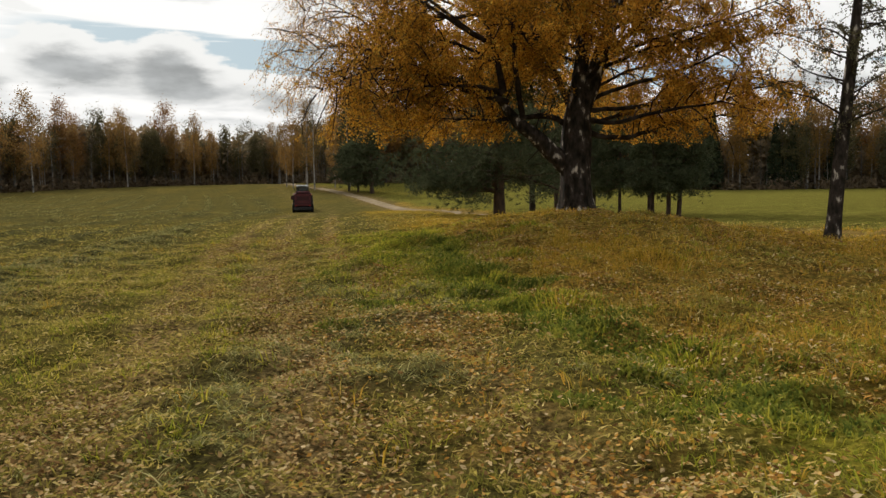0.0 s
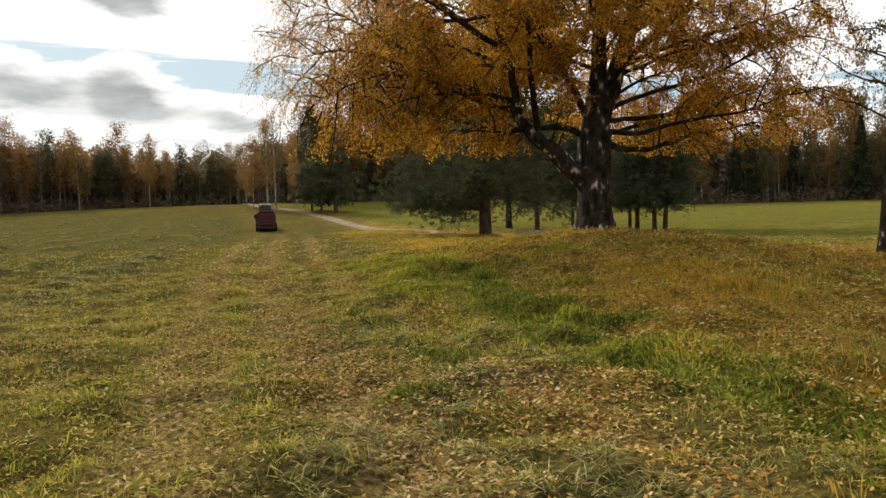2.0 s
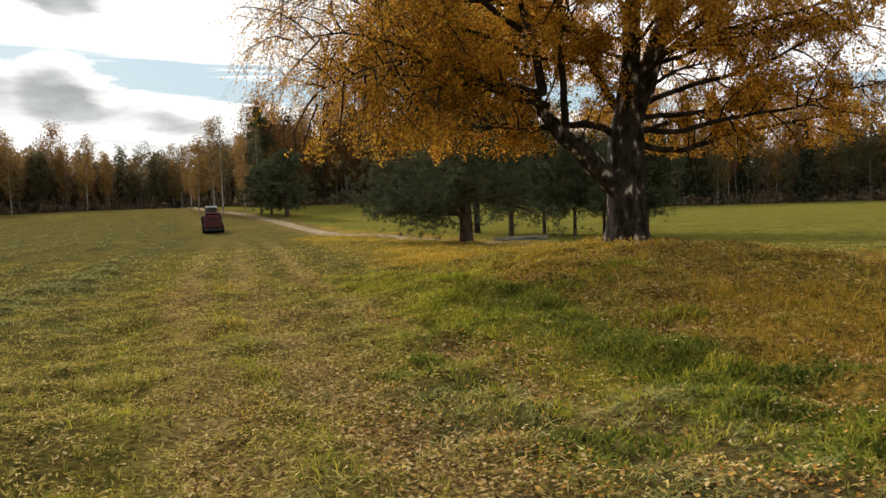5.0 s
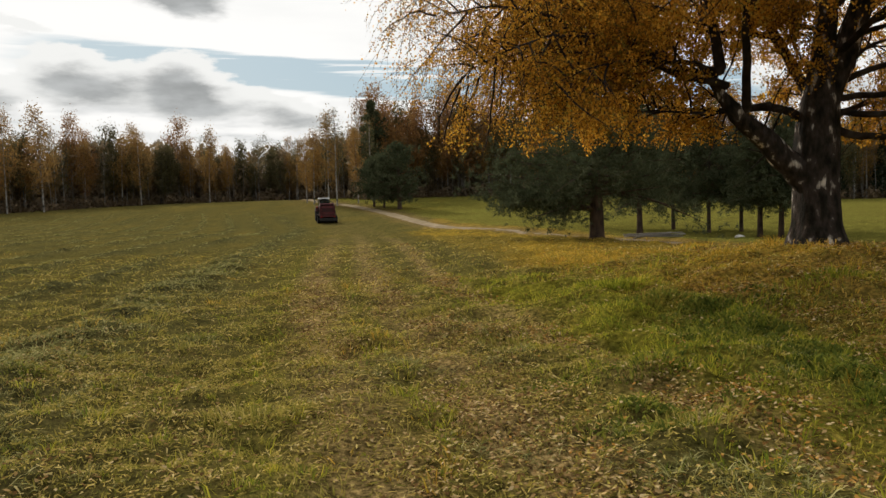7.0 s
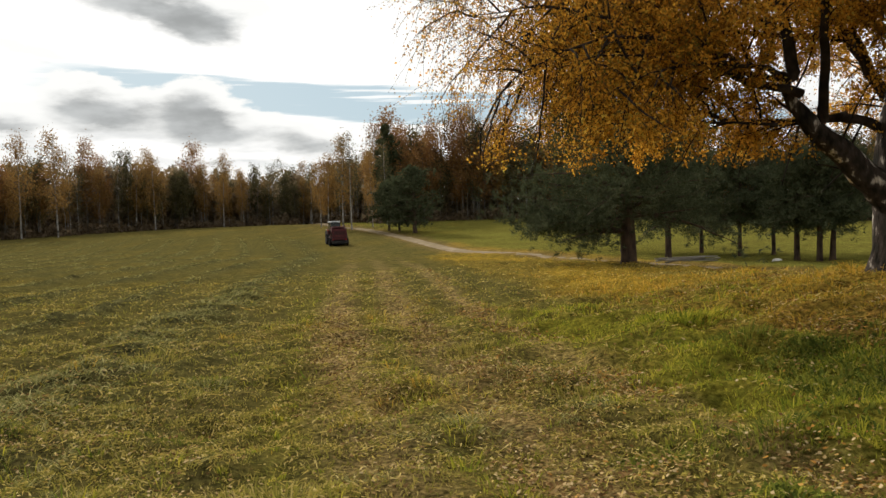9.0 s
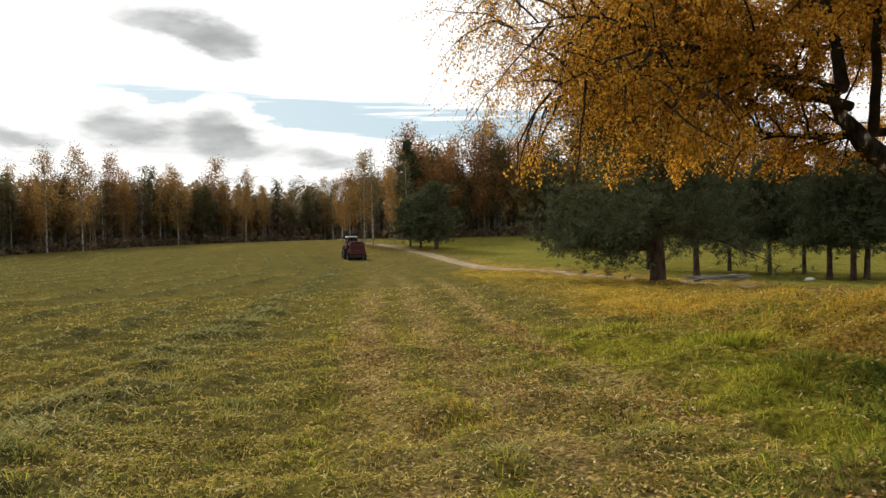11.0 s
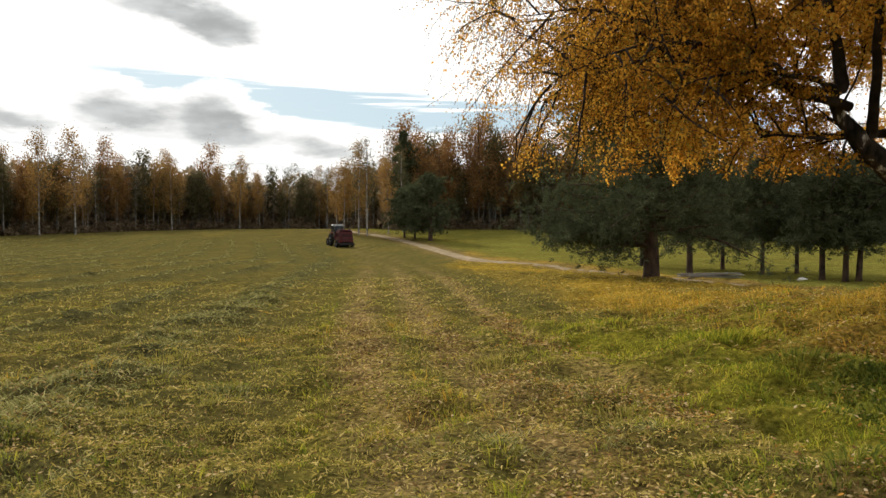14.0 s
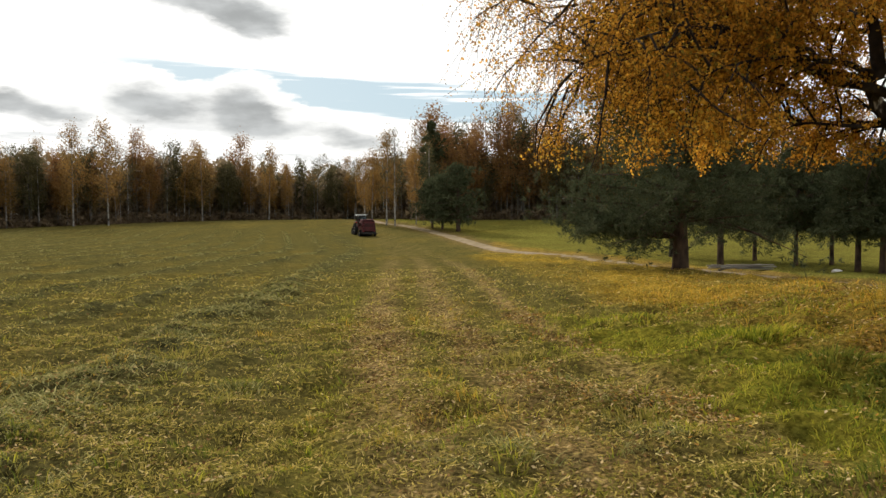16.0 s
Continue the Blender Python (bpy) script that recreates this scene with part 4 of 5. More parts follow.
                # the outer shoots on the windward side have lost most leaves
                bare = step(-5.0, -7.6, s[0]) * (0.15 + 0.35 * step(3.2, 5.0, s[2])) + step(2.2, 4.6, s[0]) * 0.32 + 0.06
                m = int((56 if q[2] < 7.2 else 10) * (1 - bare) * r.uniform(0.6, 1.3))
                u = r.uniform(0.1, len(t) - 1.01, m)
                i = u.astype(int)
                spots.append(t[i] + (t[i + 1] - t[i]) * (u - i)[:, None] + r.normal(0, 0.05, (m, 3)))
    tagged(part("twigwork", twigs.mesh("twigwork", M_LIMB), M_LIMB, base), kind="stuff")
    c = np.concatenate(spots)
    c = c[(c[:, 2] > 1.75 + 0.5 * smooth_noise(c[:, 0], c[:, 1], 0.9, 30)) & ~((np.hypot(c[:, 0], c[:, 1]) < 0.8) & (c[:, 2] < 4.1))]
    c = c[smooth_noise(c[:, 0] + c[:, 1] * 0.4, c[:, 2], 0.55, 31) > 0.23]
    foot, tip = np.array([-0.15, 0, 1.25]), np.array([-1.95, -0.5, 3.1])
    u = np.clip(((c - foot) @ (tip - foot)) / ((tip - foot) @ (tip - foot)), 0, 1)
    c = c[np.linalg.norm(c - foot - u[:, None] * (tip - foot), axis=1) > 0.6]
    v, f = leaf_cards(c, (0.053 * (1 - 0.25 * step(-4.5, -7.0, c[:, 0])))[:, None], r, 0.5, 0.75)
    part("crown", np_mesh("crown", v, f, M_GOLD), M_GOLD, base, "golden orange leaves on hanging twigs")
    return base


def thin_birch(x, y, tall, seed, label):
    """A slim leaning birch with sparse leaves, seen close."""
    r = np.random.default_rng(seed)
    base = thing("slim_birch", pose(x, y, float(land(x, y)) - 0.03), label, "tree")
    pts = rounded([(0, 0, -0.1), (0.04, 0, 0.5), (0.15, 0, 2.0), (0.38, 0, 4.4), (0.55, 0, 6.5), (0.7, 0.1, tall)])
    trunk = Wood()
    trunk.tube(pts, np.interp(pts[:, 2], [-0.1, 0.15, 0.6, 4, tall], [0.25, 0.2, 0.165, 0.13, 0.02]), 14)
    part("trunk", trunk.mesh("trunk", M_OLD_BARK), M_OLD_BARK, base)
    branches, spots = Wood(), []
    for h in np.arange(2.6, tall - 0.3, 0.16):
        i = np.searchsorted(pts[:, 2], h)
        q = pts[min(i, len(pts) - 1)]
        a = r.uniform(0, 2 * np.pi)
        size = r.uniform(1.0, 2.8) * (1 - 0.5 * h / tall)
        b = shoot((q[0], q[1], h), (np.cos(a), np.sin(a), 0.45), size, 6, r, 0.05, 0.14)
        branches.tube(b, np.linspace(0.028, 0.006, len(b)), 5)
        for _ in range(int(size * 7)):
            k = r.uniform(1.5, len(b) - 1.01)
            i = int(k)
            t = shoot(b[i], r.normal(0, 0.8, 3), r.uniform(0.3, 0.8), 4, r, 0.3, 0.15)
            branches.tube(t, np.linspace(0.005, 0.002, len(t)), 3)
            m = int(r.uniform(10, 36))
            u = r.uniform(0.3, len(t) - 1.01, m)
            i = u.astype(int)
            spots.append(t[i] + (t[i + 1] - t[i]) * (u - i)[:, None] + r.normal(0, 0.03, (m, 3)))
    tagged(part("twigwork", branches.mesh("twigwork", M_LIMB), M_LIMB, base), kind="stuff")
    v, f = leaf_cards(np.concatenate(spots), 0.055, r, 0.5, 0.7)
    part("crown", np_mesh("crown", v, f, M_FOREST_OLIVE), M_FOREST_OLIVE, base, "sparse olive and brown leaves")
    return base


def needle_tufts(c, ways, r, blades_each, length, wide):
    """Tufts of needles about shoots."""
    n = len(c) * blades_each
    c, w = np.repeat(c, blades_each, 0), np.repeat(ways, blades_each, 0)
    a = w * 0.8 + r.normal(0, 0.6, (n, 3))
    a /= np.linalg.norm(a, axis=1, keepdims=True) + 1e-9
    b = np.cross(a, r.normal(0, 1, (n, 3)))
    b /= np.linalg.norm(b, axis=1, keepdims=True) + 1e-9
    s = length * r.uniform(0.6, 1.3, (n, 1))
    start = c + r.normal(0, length * 0.25, (n, 3))
    v = np.stack([start - b * wide / 2, start + b * wide / 2, start + a * s], 1)
    return v.reshape(-1, 3), np.arange(3 * n).reshape(n, 3)


def pine(name, x, y, tall, reach, clear, stem, seed, label, group="", tufts=26, blades_each=9, length=0.22, wide=0.035, low_limbs=0, forked=False):
    """A broad-crowned Scots pine: stem, whorls of boughs and needle tufts."""
    r = np.random.default_rng(seed)
    base = thing(name, pose(x, y, float(land(x, y)) - 0.05), label, "tree", group)
    stems = [(0.0, 0.0)] if not forked else [(-0.25, 0.15), (0.35, 0.5)]
    spots, ways = [], []

    def add_bough(b, thick):
        wood = Wood()
        wood.tube(b, np.linspace(thick, 0.008, len(b)), 5)
        part("bough", wood.mesh("bough", M_PINE_BARK), M_PINE_BARK, base)

    for sx, lean in stems:
        pts = rounded([(sx, 0, -0.1), (sx + lean * 0.2, 0, tall * 0.3), (sx + lean * 0.5 + r.normal(0, 0.1), r.normal(0, 0.1), tall * 0.65), (sx + lean * 0.7, 0, tall)])
        trunk = Wood()
        trunk.tube(pts, np.interp(pts[:, 2], [-0.1, 0.2, tall * 0.3, tall], [stem * 1.35, stem * 1.1, stem * 0.9, 0.02]), 12)
        part("trunk", trunk.mesh("trunk", M_PINE_BARK), M_PINE_BARK, base)
        h = clear
        while h < tall - 0.15:
            f = (h - clear) / (tall - clear)
            span = reach * max(0.12, 1 - 0.12 * (1 - f) - f ** 2.6)
            for _ in range(r.integers(4, 7)):
                a = r.uniform(0, 2 * np.pi)
                k = np.searchsorted(pts[:, 2], h)
                q = pts[min(k, len(pts) - 1)]
                size = max(0.25, span * r.uniform(0.55, 1.12))
                rise = 0.02 + 0.42 * f
                b = shoot((q[0], q[1], h + r.uniform(-0.15, 0.15)), (np.cos(a), np.sin(a), rise), size, 7, r, 0.03 if f < 0.4 else -0.03, 0.10)
                add_bough(b, 0.02 + 0.012 * size)
                for _ in range(int(tufts * (0.4 + size / reach))):
                    u = r.uniform(2.0, len(b) - 1.01)
                    i = int(u)
                    s = b[i] + (b[i + 1] - b[i]) * (u - i)
                    off = r.normal(0, 0.16 + 0.09 * size, 3) * np.array([1, 1, 0.55])
                    spots.append(s + off)
                    ways.append(off / (np.linalg.norm(off) + 1e-6) + np.array([0, 0, 0.5]))
            h += r.uniform(0.28, 0.45) * (tall / 6) ** 0.6
        for _ in range(low_limbs):
            a = r.uniform(2.9, 3.6)
            b = shoot((sx, 0, clear * r.uniform(0.72, 1.0)), (np.cos(a), np.sin(a), 0.16), reach * r.uniform(0.75, 0.98), 7, r, 0.02, 0.07)
            add_bough(b, 0.06)
            for _ in range(tufts * 2):
                i = r.integers(3, len(b))
                off = r.normal(0, 0.3, 3) * np.array([1, 1, 0.5])
                spots.append(b[i] + off)
                ways.append(off + np.array([0, 0, 0.4]))
    v, f = needle_tufts(np.array(spots), np.array(ways), r, blades_each, length, wide)
    part("crown", np_mesh("crown", v, f, M_NEEDLE), M_NEEDLE, base, "dark blue-green needle tufts")
    return base


def leafy_tree(name, tall, wide, leaf_mat, bark, leaves, seed, label, leaf=0.4, clear=0.35, sparse=0.0, stem=0.13):
    """A woodland tree for the far edge, about its foot."""
    r = np.random.default_rng(seed)
    base = thing(name, pose(0, 0, -300), label, "tree")
    bend = r.normal(0, 0.25, 2)
    pts = rounded([(0, 0, -0.6), (bend[0] * 0.3, bend[1] * 0.3, tall * 0.35), (bend[0], bend[1], tall * 0.7), (bend[0] * 0.6, bend[1], tall)])
    wood = Wood()
    wood.tube(pts, np.interp(pts[:, 2], [-0.6, 0.5, tall * 0.7, tall], [stem * 1.3, stem, stem * 0.55, 0.02]), 6)
    part("trunk", wood.mesh("trunk", bark), bark, base)
    boughs, spots = Wood(), []
    n = 26
    for k in range(n):
        f = clear + (1 - clear) * (k + r.uniform(0, 1)) / n
        i = min(np.searchsorted(pts[:, 2], f * tall), len(pts) - 1)
        q = pts[i]
        g = (f - clear) / (1 - clear)
        span = wide * (0.35 + 0.9 * np.sin(np.pi * min(1.0, g * 0.85 + 0.12))) * r.uniform(0.45, 1.1) * 0.75
        a = r.uniform(0, 2 * np.pi)
        b = shoot((q[0], q[1], f * tall), (np.cos(a), np.sin(a), 0.7), span, 3, r, 0.05, 0.16)
        boughs.tube(b, np.linspace(0.045, 0.012, len(b)), 3)
        m = int(leaves / n * (0.4 + span / wide) * (1 - sparse * r.uniform(0.4, 1.4)))
        if m < 1:
            continue
        u = r.uniform(0.8, len(b) - 1.01, m)
        j = u.astype(int)
        spots.append(b[j] + (b[j + 1] - b[j]) * (u - j)[:, None] + r.normal(0, 0.13 * wide + 0.12, (m, 3)) * np.array([1, 1, 1.25]))
    tagged(part("boughwork", boughs.mesh("boughwork", M_GREY_BARK), M_GREY_BARK, base), kind="stuff")
    v, f = leaf_cards(np.concatenate(spots), leaf, r, 0.4, 1.0, leaf > 0.2)
    part("crown", np_mesh("crown", v, f, leaf_mat), leaf_mat, base)
    return base


def spruce(name, tall, wide, seed, label, cards=2200):
    r = np.random.default_rng(seed)
    base = thing(name, pose(0, 0, -300), label, "tree")
    wood = Wood()
    wood.tube(np.array([(0, 0, -0.6), (0.03, 0, tall * 0.5), (0, 0, tall)]), np.array([0.2, 0.12, 0.015]), 6)
    part("trunk", wood.mesh("trunk", M_GREY_BARK), M_GREY_BARK, base)
    n = cards
    f = r.uniform(0, 1, n) ** 0.8
    whorl = np.round(f * tall / 0.55) * 0.55 / tall
    f = 0.7 * whorl + 0.3 * f
    a = np.round(r.uniform(0, 11, n)) / 11 * 2 * np.pi + whorl * 40 + r.normal(0, 0.14, n)
    rad = wide * np.clip(1 - f, 0, 1) ** 0.85 * r.uniform(0.1, 1.08, n) ** 0.7
    c = np.stack([np.cos(a) * rad, np.sin(a) * rad, 0.8 + f * (tall - 0.8) - rad * 0.28], 1)
    v, q = leaf_cards(c + r.normal(0, 0.08, (n, 3)), 0.7, r, 0.35, 0.7, True)
    part("crown", np_mesh("crown", v, q, M_SPRUCE), M_SPRUCE, base)
    return base


old_birch()
thin_birch(8.75, 18.3, 9.0, 21, "slim leaning birch with dark flaking bark and sparse leaves")
pine("broad_pine", 1.95, 40.3, 5.4, 5.1, 1.75, 0.30, 31, "broad dark pine with a thick stem beside the lane", tufts=62, blades_each=12, low_limbs=5)
for px, py, tall, reach, stem, seed, forked in ((9.7, 58.3, 6.4, 2.6, 0.12, 41, False), (10.8, 54.2, 6.6, 2.6, 0.11, 42, False), (13.0, 55.0, 6.2, 2.4, 0.11, 43, False),
                                                (11.45, 47.5, 5.6, 2.3, 0.13, 44, False), (12.5, 46.8, 6.0, 2.6, 0.13, 45, True), (6.2, 52.0, 6.6, 3.0, 0.16, 46, False)):
    pine("young_pine", px, py, tall, reach, 2.0, stem, seed, "two-stemmed young pine beside the lane" if forked else "young pine with a slender bare stem beside the lane", "young pines beside the lane", tufts=26, blades_each=10, length=0.26, wide=0.045, forked=forked)
for px, py, tall, reach, seed in ((-14.2, 118, 9.4, 4.9, 51), (-17.0, 123, 8.0, 4.0, 52), (-18.9, 126, 7.4, 3.4, 53)):
    pine("dark_pine", px, py, tall, reach, 2.1, 0.3 if seed == 51 else 0.16, seed, "dark bushy pine at the end of the lane", "pines at the end of the lane", tufts=16, blades_each=8, length=0.45, wide=0.12)
pine("tall_pine", -21.8, 148.0, 17.5, 3.4, 6.5, 0.2, 57, "tall ragged dark pine rising out of the wood", tufts=11, blades_each=8, length=0.6, wide=0.2)

# woodland: kinds of tree, each built once, then copied along the edges
KINDS = dict(
    gold=[leafy_tree("golden_birch", 14.0 + k, 2.7 + 0.3 * k, M_FOREST_GOLD, M_WHITE_BARK, 3300, 60 + k, "white-stemmed birch with golden orange leaves", leaf=0.24, clear=0.24, sparse=0.1) for k in range(3)],
    rust=[leafy_tree("rusty_aspen", 15.0 + k, 4.3, M_FOREST_RUST, M_GREY_BARK, 3600, 70 + k, "tall aspen with rusty brown leaves", leaf=0.27, clear=0.26) for k in range(3)],
    olive=[leafy_tree("olive_alder", 13.5 + k, 3.0, M_FOREST_OLIVE, M_GREY_BARK, 2300, 80 + k, "alder with thinning olive leaves", leaf=0.33, clear=0.2, sparse=0.2) for k in range(2)],
    bare=[leafy_tree("bare_birch", 15.5 + k, 3.2, M_FOREST_OLIVE, M_WHITE_BARK, 1400, 90 + k, "nearly bare white-stemmed birch", leaf=0.22, clear=0.3, sparse=0.2) for k in range(2)],
    spruce=[spruce("forest_spruce", 13.0 + 2 * k, 2.6, 100 + k, "dark green spruce at the wood's edge") for k in range(2)],
)


def plant(kind, x, y, scale, r, group):
    pick = KINDS[kind][r.integers(len(KINDS[kind]))]
    m = Matrix.LocRotScale((x, y, float(land(x, y)) - 0.1), Euler((0, 0, r.uniform(0, 6.28))), (scale * r.uniform(0.9, 1.1), scale * r.uniform(0.9, 1.1), scale))
    ob = copy_thing(pick, pose(0, 0, 0))
    ob.matrix_basis = m
    tagged(ob, group=group)


def along(points, gap, r, jitter):
    p = np.array(points, float)
    d = np.r_[0, np.cumsum(np.hypot(*np.diff(p, axis=0).T))]
    out = []
    s = 0.0
    while s < d[-1]:
        out.append((np.interp(s, d, p[:, 0]) + r.normal(0, jitter), np.interp(s, d, p[:, 1]) + r.normal(0, jitter)))
        s += gap * r.uniform(0.5, 1.5)
    return out


def build_woods():
    r = np.random.default_rng(7)
    left = [(-150, 60), (-110, 100), (-92, 122), (-82, 140), (-66, 166), (-50, 176), (-36, 172), (-29, 166), (-19, 164)]
    mid = [(-24, 152), (-12, 156), (2, 154), (16, 150), (32, 150), (50, 148), (75, 142), (105, 130), (140, 105)]
    rows = (
        (left, 0.0, 1.6, dict(gold=6, olive=5, rust=1, bare=5), 0.84, "trees along the far wood"),
        (left, 6.0, 1.8, dict(olive=4, rust=1, bare=7, gold=2), 0.95, "trees along the far wood"),
        (mid[:5], 0.0, 1.8, dict(rust=5, gold=3, olive=3, bare=1), 1.12, "trees of the wood behind the meadow"),
        (mid[:5], 6.0, 2.0, dict(rust=5, gold=3, olive=1, bare=2), 1.24, "trees of the wood behind the meadow"),
        (mid[4:], 0.0, 2.1, dict(spruce=1, olive=5, gold=2), 0.9, "trees of the wood behind the meadow"),
        (mid[4:], 6.0, 1.7, dict(gold=8, rust=1, olive=2), 1.18, "trees of the wood behind the meadow"),
    )
    for line, back, gap, kinds, scale, group in rows:
        names, weights = list(kinds), np.array(list(kinds.values()), float)
        for x, y in along(line, gap, r, 1.1):
            f = math.hypot(x, y)
            x, y = x + back * x / f, y + back * y / f
            low = 0.88 if line is left and -66 < x < -30 else 1.0
            plant(names[r.choice(len(names), p=weights / weights.sum())], x, y, low * scale * r.uniform(0.78, 1.12), r, group)
    # the birches where the lane enters the wood
    for x, y, kind, s in ((-25.7, 132, "bare", 0.95), (-27.5, 134, "gold", 0.92), (-30.5, 137, "gold", 0.85), (-23.0, 137, "gold", 0.8), (-28.5, 140, "bare", 0.9), (-33, 143, "gold", 0.8), (-21, 141, "bare", 0.9), (-19.5, 148, "rust", 0.95)):
        plant(kind, x, y, s, r, "birches where the lane enters the wood")
    for x, y, s in ((-80, 131, 1.1), (-75.5, 134, 1.06), (-90, 125, 1.0), (-58, 165, 0.98), (-68, 155, 0.95)):
        plant("gold", x, y, s, r, "golden birches before the far wood")
    for obs in KINDS.values():
        for ob in obs:
            for o in (*ob.children_recursive, ob):
                bpy.data.objects.remove(o)
    # scrub along the wood's foot
    spots = []
    for line, back in ((left, -2.0), (left, 3.0), (left, 8.0), (mid, -1.5), (mid, 3.0), (mid, 8.0)):
        for x, y in along(line, 0.5, r, 1.0):
            f = math.hypot(x, y)
            x, y = x + back * x / f, y + back * y / f
            if abs(x - float(road_x(y))) < 2.5 and back < 5:
                continue
            tall = r.uniform(0.6, 2.6) + (2.6 if back > 0 else 0)
            c = r.normal(0, 0.5, (26, 3)) + np.array([x, y, 0])
            c[:, 2] = float(land(x, y)) + r.uniform(0, 1, 26) ** 1.3 * tall
            spots.append(c)
    # the crowded dark inside of the woods
    deep = []
    for line, tall in ((left, 12.0), (mid[:5], 14.5), (mid[4:], 12.0)):
        for x, y in along(line, 0.075, r, 1.0):
            f = math.hypot(x, y)
            back = r.uniform(3.0, 20.0)
            x, y = x + back * x / f, y + back * y / f
            c = r.normal(0, 0.7, (30, 3)) + np.array([x, y, 0])
            c[:, 2] = float(land(x, y)) + (r.uniform(0, 1, 30) ** 1.35 * 1.1 - 0.05) * tall * (0.6 + 0.55 * float(smooth_noise(x, y, 6.0, 20)))
            deep.append(c)
    stems = Wood()
    for line in (left, mid):
        for x, y in along(line, 0.55, r, 0.8):
            f = math.hypot(x, y)
            back = r.uniform(-0.5, 7.0)
            x, y = x + back * x / f, y + back * y / f
            if abs(x - float(road_x(y))) < 2.0:
                continue
            tall, thick, z = r.uniform(5, 11), r.uniform(0.035, 0.085), float(land(x, y))
            stems.tube(np.array([(x, y, z - 0.2), (x + r.normal(0, 0.15), y, z + tall * 0.5), (x + r.normal(0, 0.3), y, z + tall)]), np.array([thick, thick * 0.8, thick * 0.3]), 4)
    tagged(new("sapling_stems", stems.mesh("sapling_stems", M_STEM)), "crowded pale stems of saplings at the wood's edge", "saplings", kind="stuff")
    v, f = leaf_cards(np.concatenate(deep), 1.0, r, 0.0, 1.1, True)
    tagged(new("deep_wood", np_mesh("deep_wood", v, f, M_DEEP)), "crowded dark branches and leaves deep in the woods", "woods", kind="stuff")
    v, f = leaf_cards(np.concatenate(spots), 0.6, r, 0.0, 0.8, True)
    tagged(new("undergrowth", np_mesh("undergrowth", v, f, M_SHRUB)), "brown and dark scrub along the wood's edge", "undergrowth", kind="stuff")


build_woods()
alder = leafy_tree("tall_alder", 16.0, 8.6, M_ALDER, M_LIMB, 24000, 95, "tall dark-stemmed alder with thinning olive leaves behind the pine", leaf=0.27, clear=0.2, stem=0.24)
alder.matrix_basis = pose(5.4, 61.5, float(land(5.4, 61.5)))


# ---- tractor with baler ----
def box_bm(sx, sy, sz, at=(0, 0, 0), bevel=0.03, taper=(1, 1)):
    bm = bmesh.new()
    bmesh.ops.create_cube(bm, size=1)
    for v in bm.verts:
        k = taper if v.co.z > 0 else (1, 1)
        v.co = Vector((v.co.x * sx * k[0] + at[0], v.co.y * sy * k[1] + at[1], v.co.z * sz + at[2]))
    if bevel:
        bmesh.ops.bevel(bm, geom=list(bm.edges), offset=bevel, segments=2, affect="EDGES")
    return bm


def drum_bm(radius, width, at=(0, 0, 0), segments=28, inner=0.0, lugs=0):
    """A drum or ring along x."""
    bm = bmesh.new()
    prof = [(-width / 2, inner), (-width / 2, radius * 0.93), (-width * 0.38, radius), (width * 0.38, radius), (width / 2, radius * 0.93), (width / 2, inner)]
    rings = []
    for k in range(segments):
        a = 2 * math.pi * k / segments
        bump = 1.04 if lugs and k % 2 else 1.0
        rings.append([bm.verts.new((px + at[0], math.cos(a) * pr * (bump if pr > radius * 0.95 else 1) + at[1], math.sin(a) * pr * (bump if pr > radius * 0.95 else 1) + at[2])) for px, pr in prof])
    for k in range(segments):
        a, b = rings[k], rings[(k + 1) % segments]
        for j in range(len(prof) - 1):
            bm.faces.new((a[j], a[j + 1], b[j + 1], b[j]))
        if inner:
            bm.faces.new((a[-1], a[0], b[0], b[-1]))
    bmesh.ops.remove_doubles(bm, verts=bm.verts, dist=1e-5)
    bmesh.ops.recalc_face_normals(bm, faces=bm.faces)
    return bm


WHEELS = []


def add_wheel(parent, x, y, radius, width, rim):
    hub = part("wheel", drum_bm(radius * 0.2, width * 1.05, segments=14), M_IRON, parent)
    hub.location = (x, y, radius)
    part("tyre", drum_bm(radius, width, inner=radius * 0.55, segments=32, lugs=1), M_TYRE, hub, "ribbed black tyre")
    part("rim", drum_bm(radius * 0.57, width * 0.6, segments=24, inner=radius * 0.12), rim, hub, "cream steel rim")
    WHEELS.append((hub, x, y, radius))


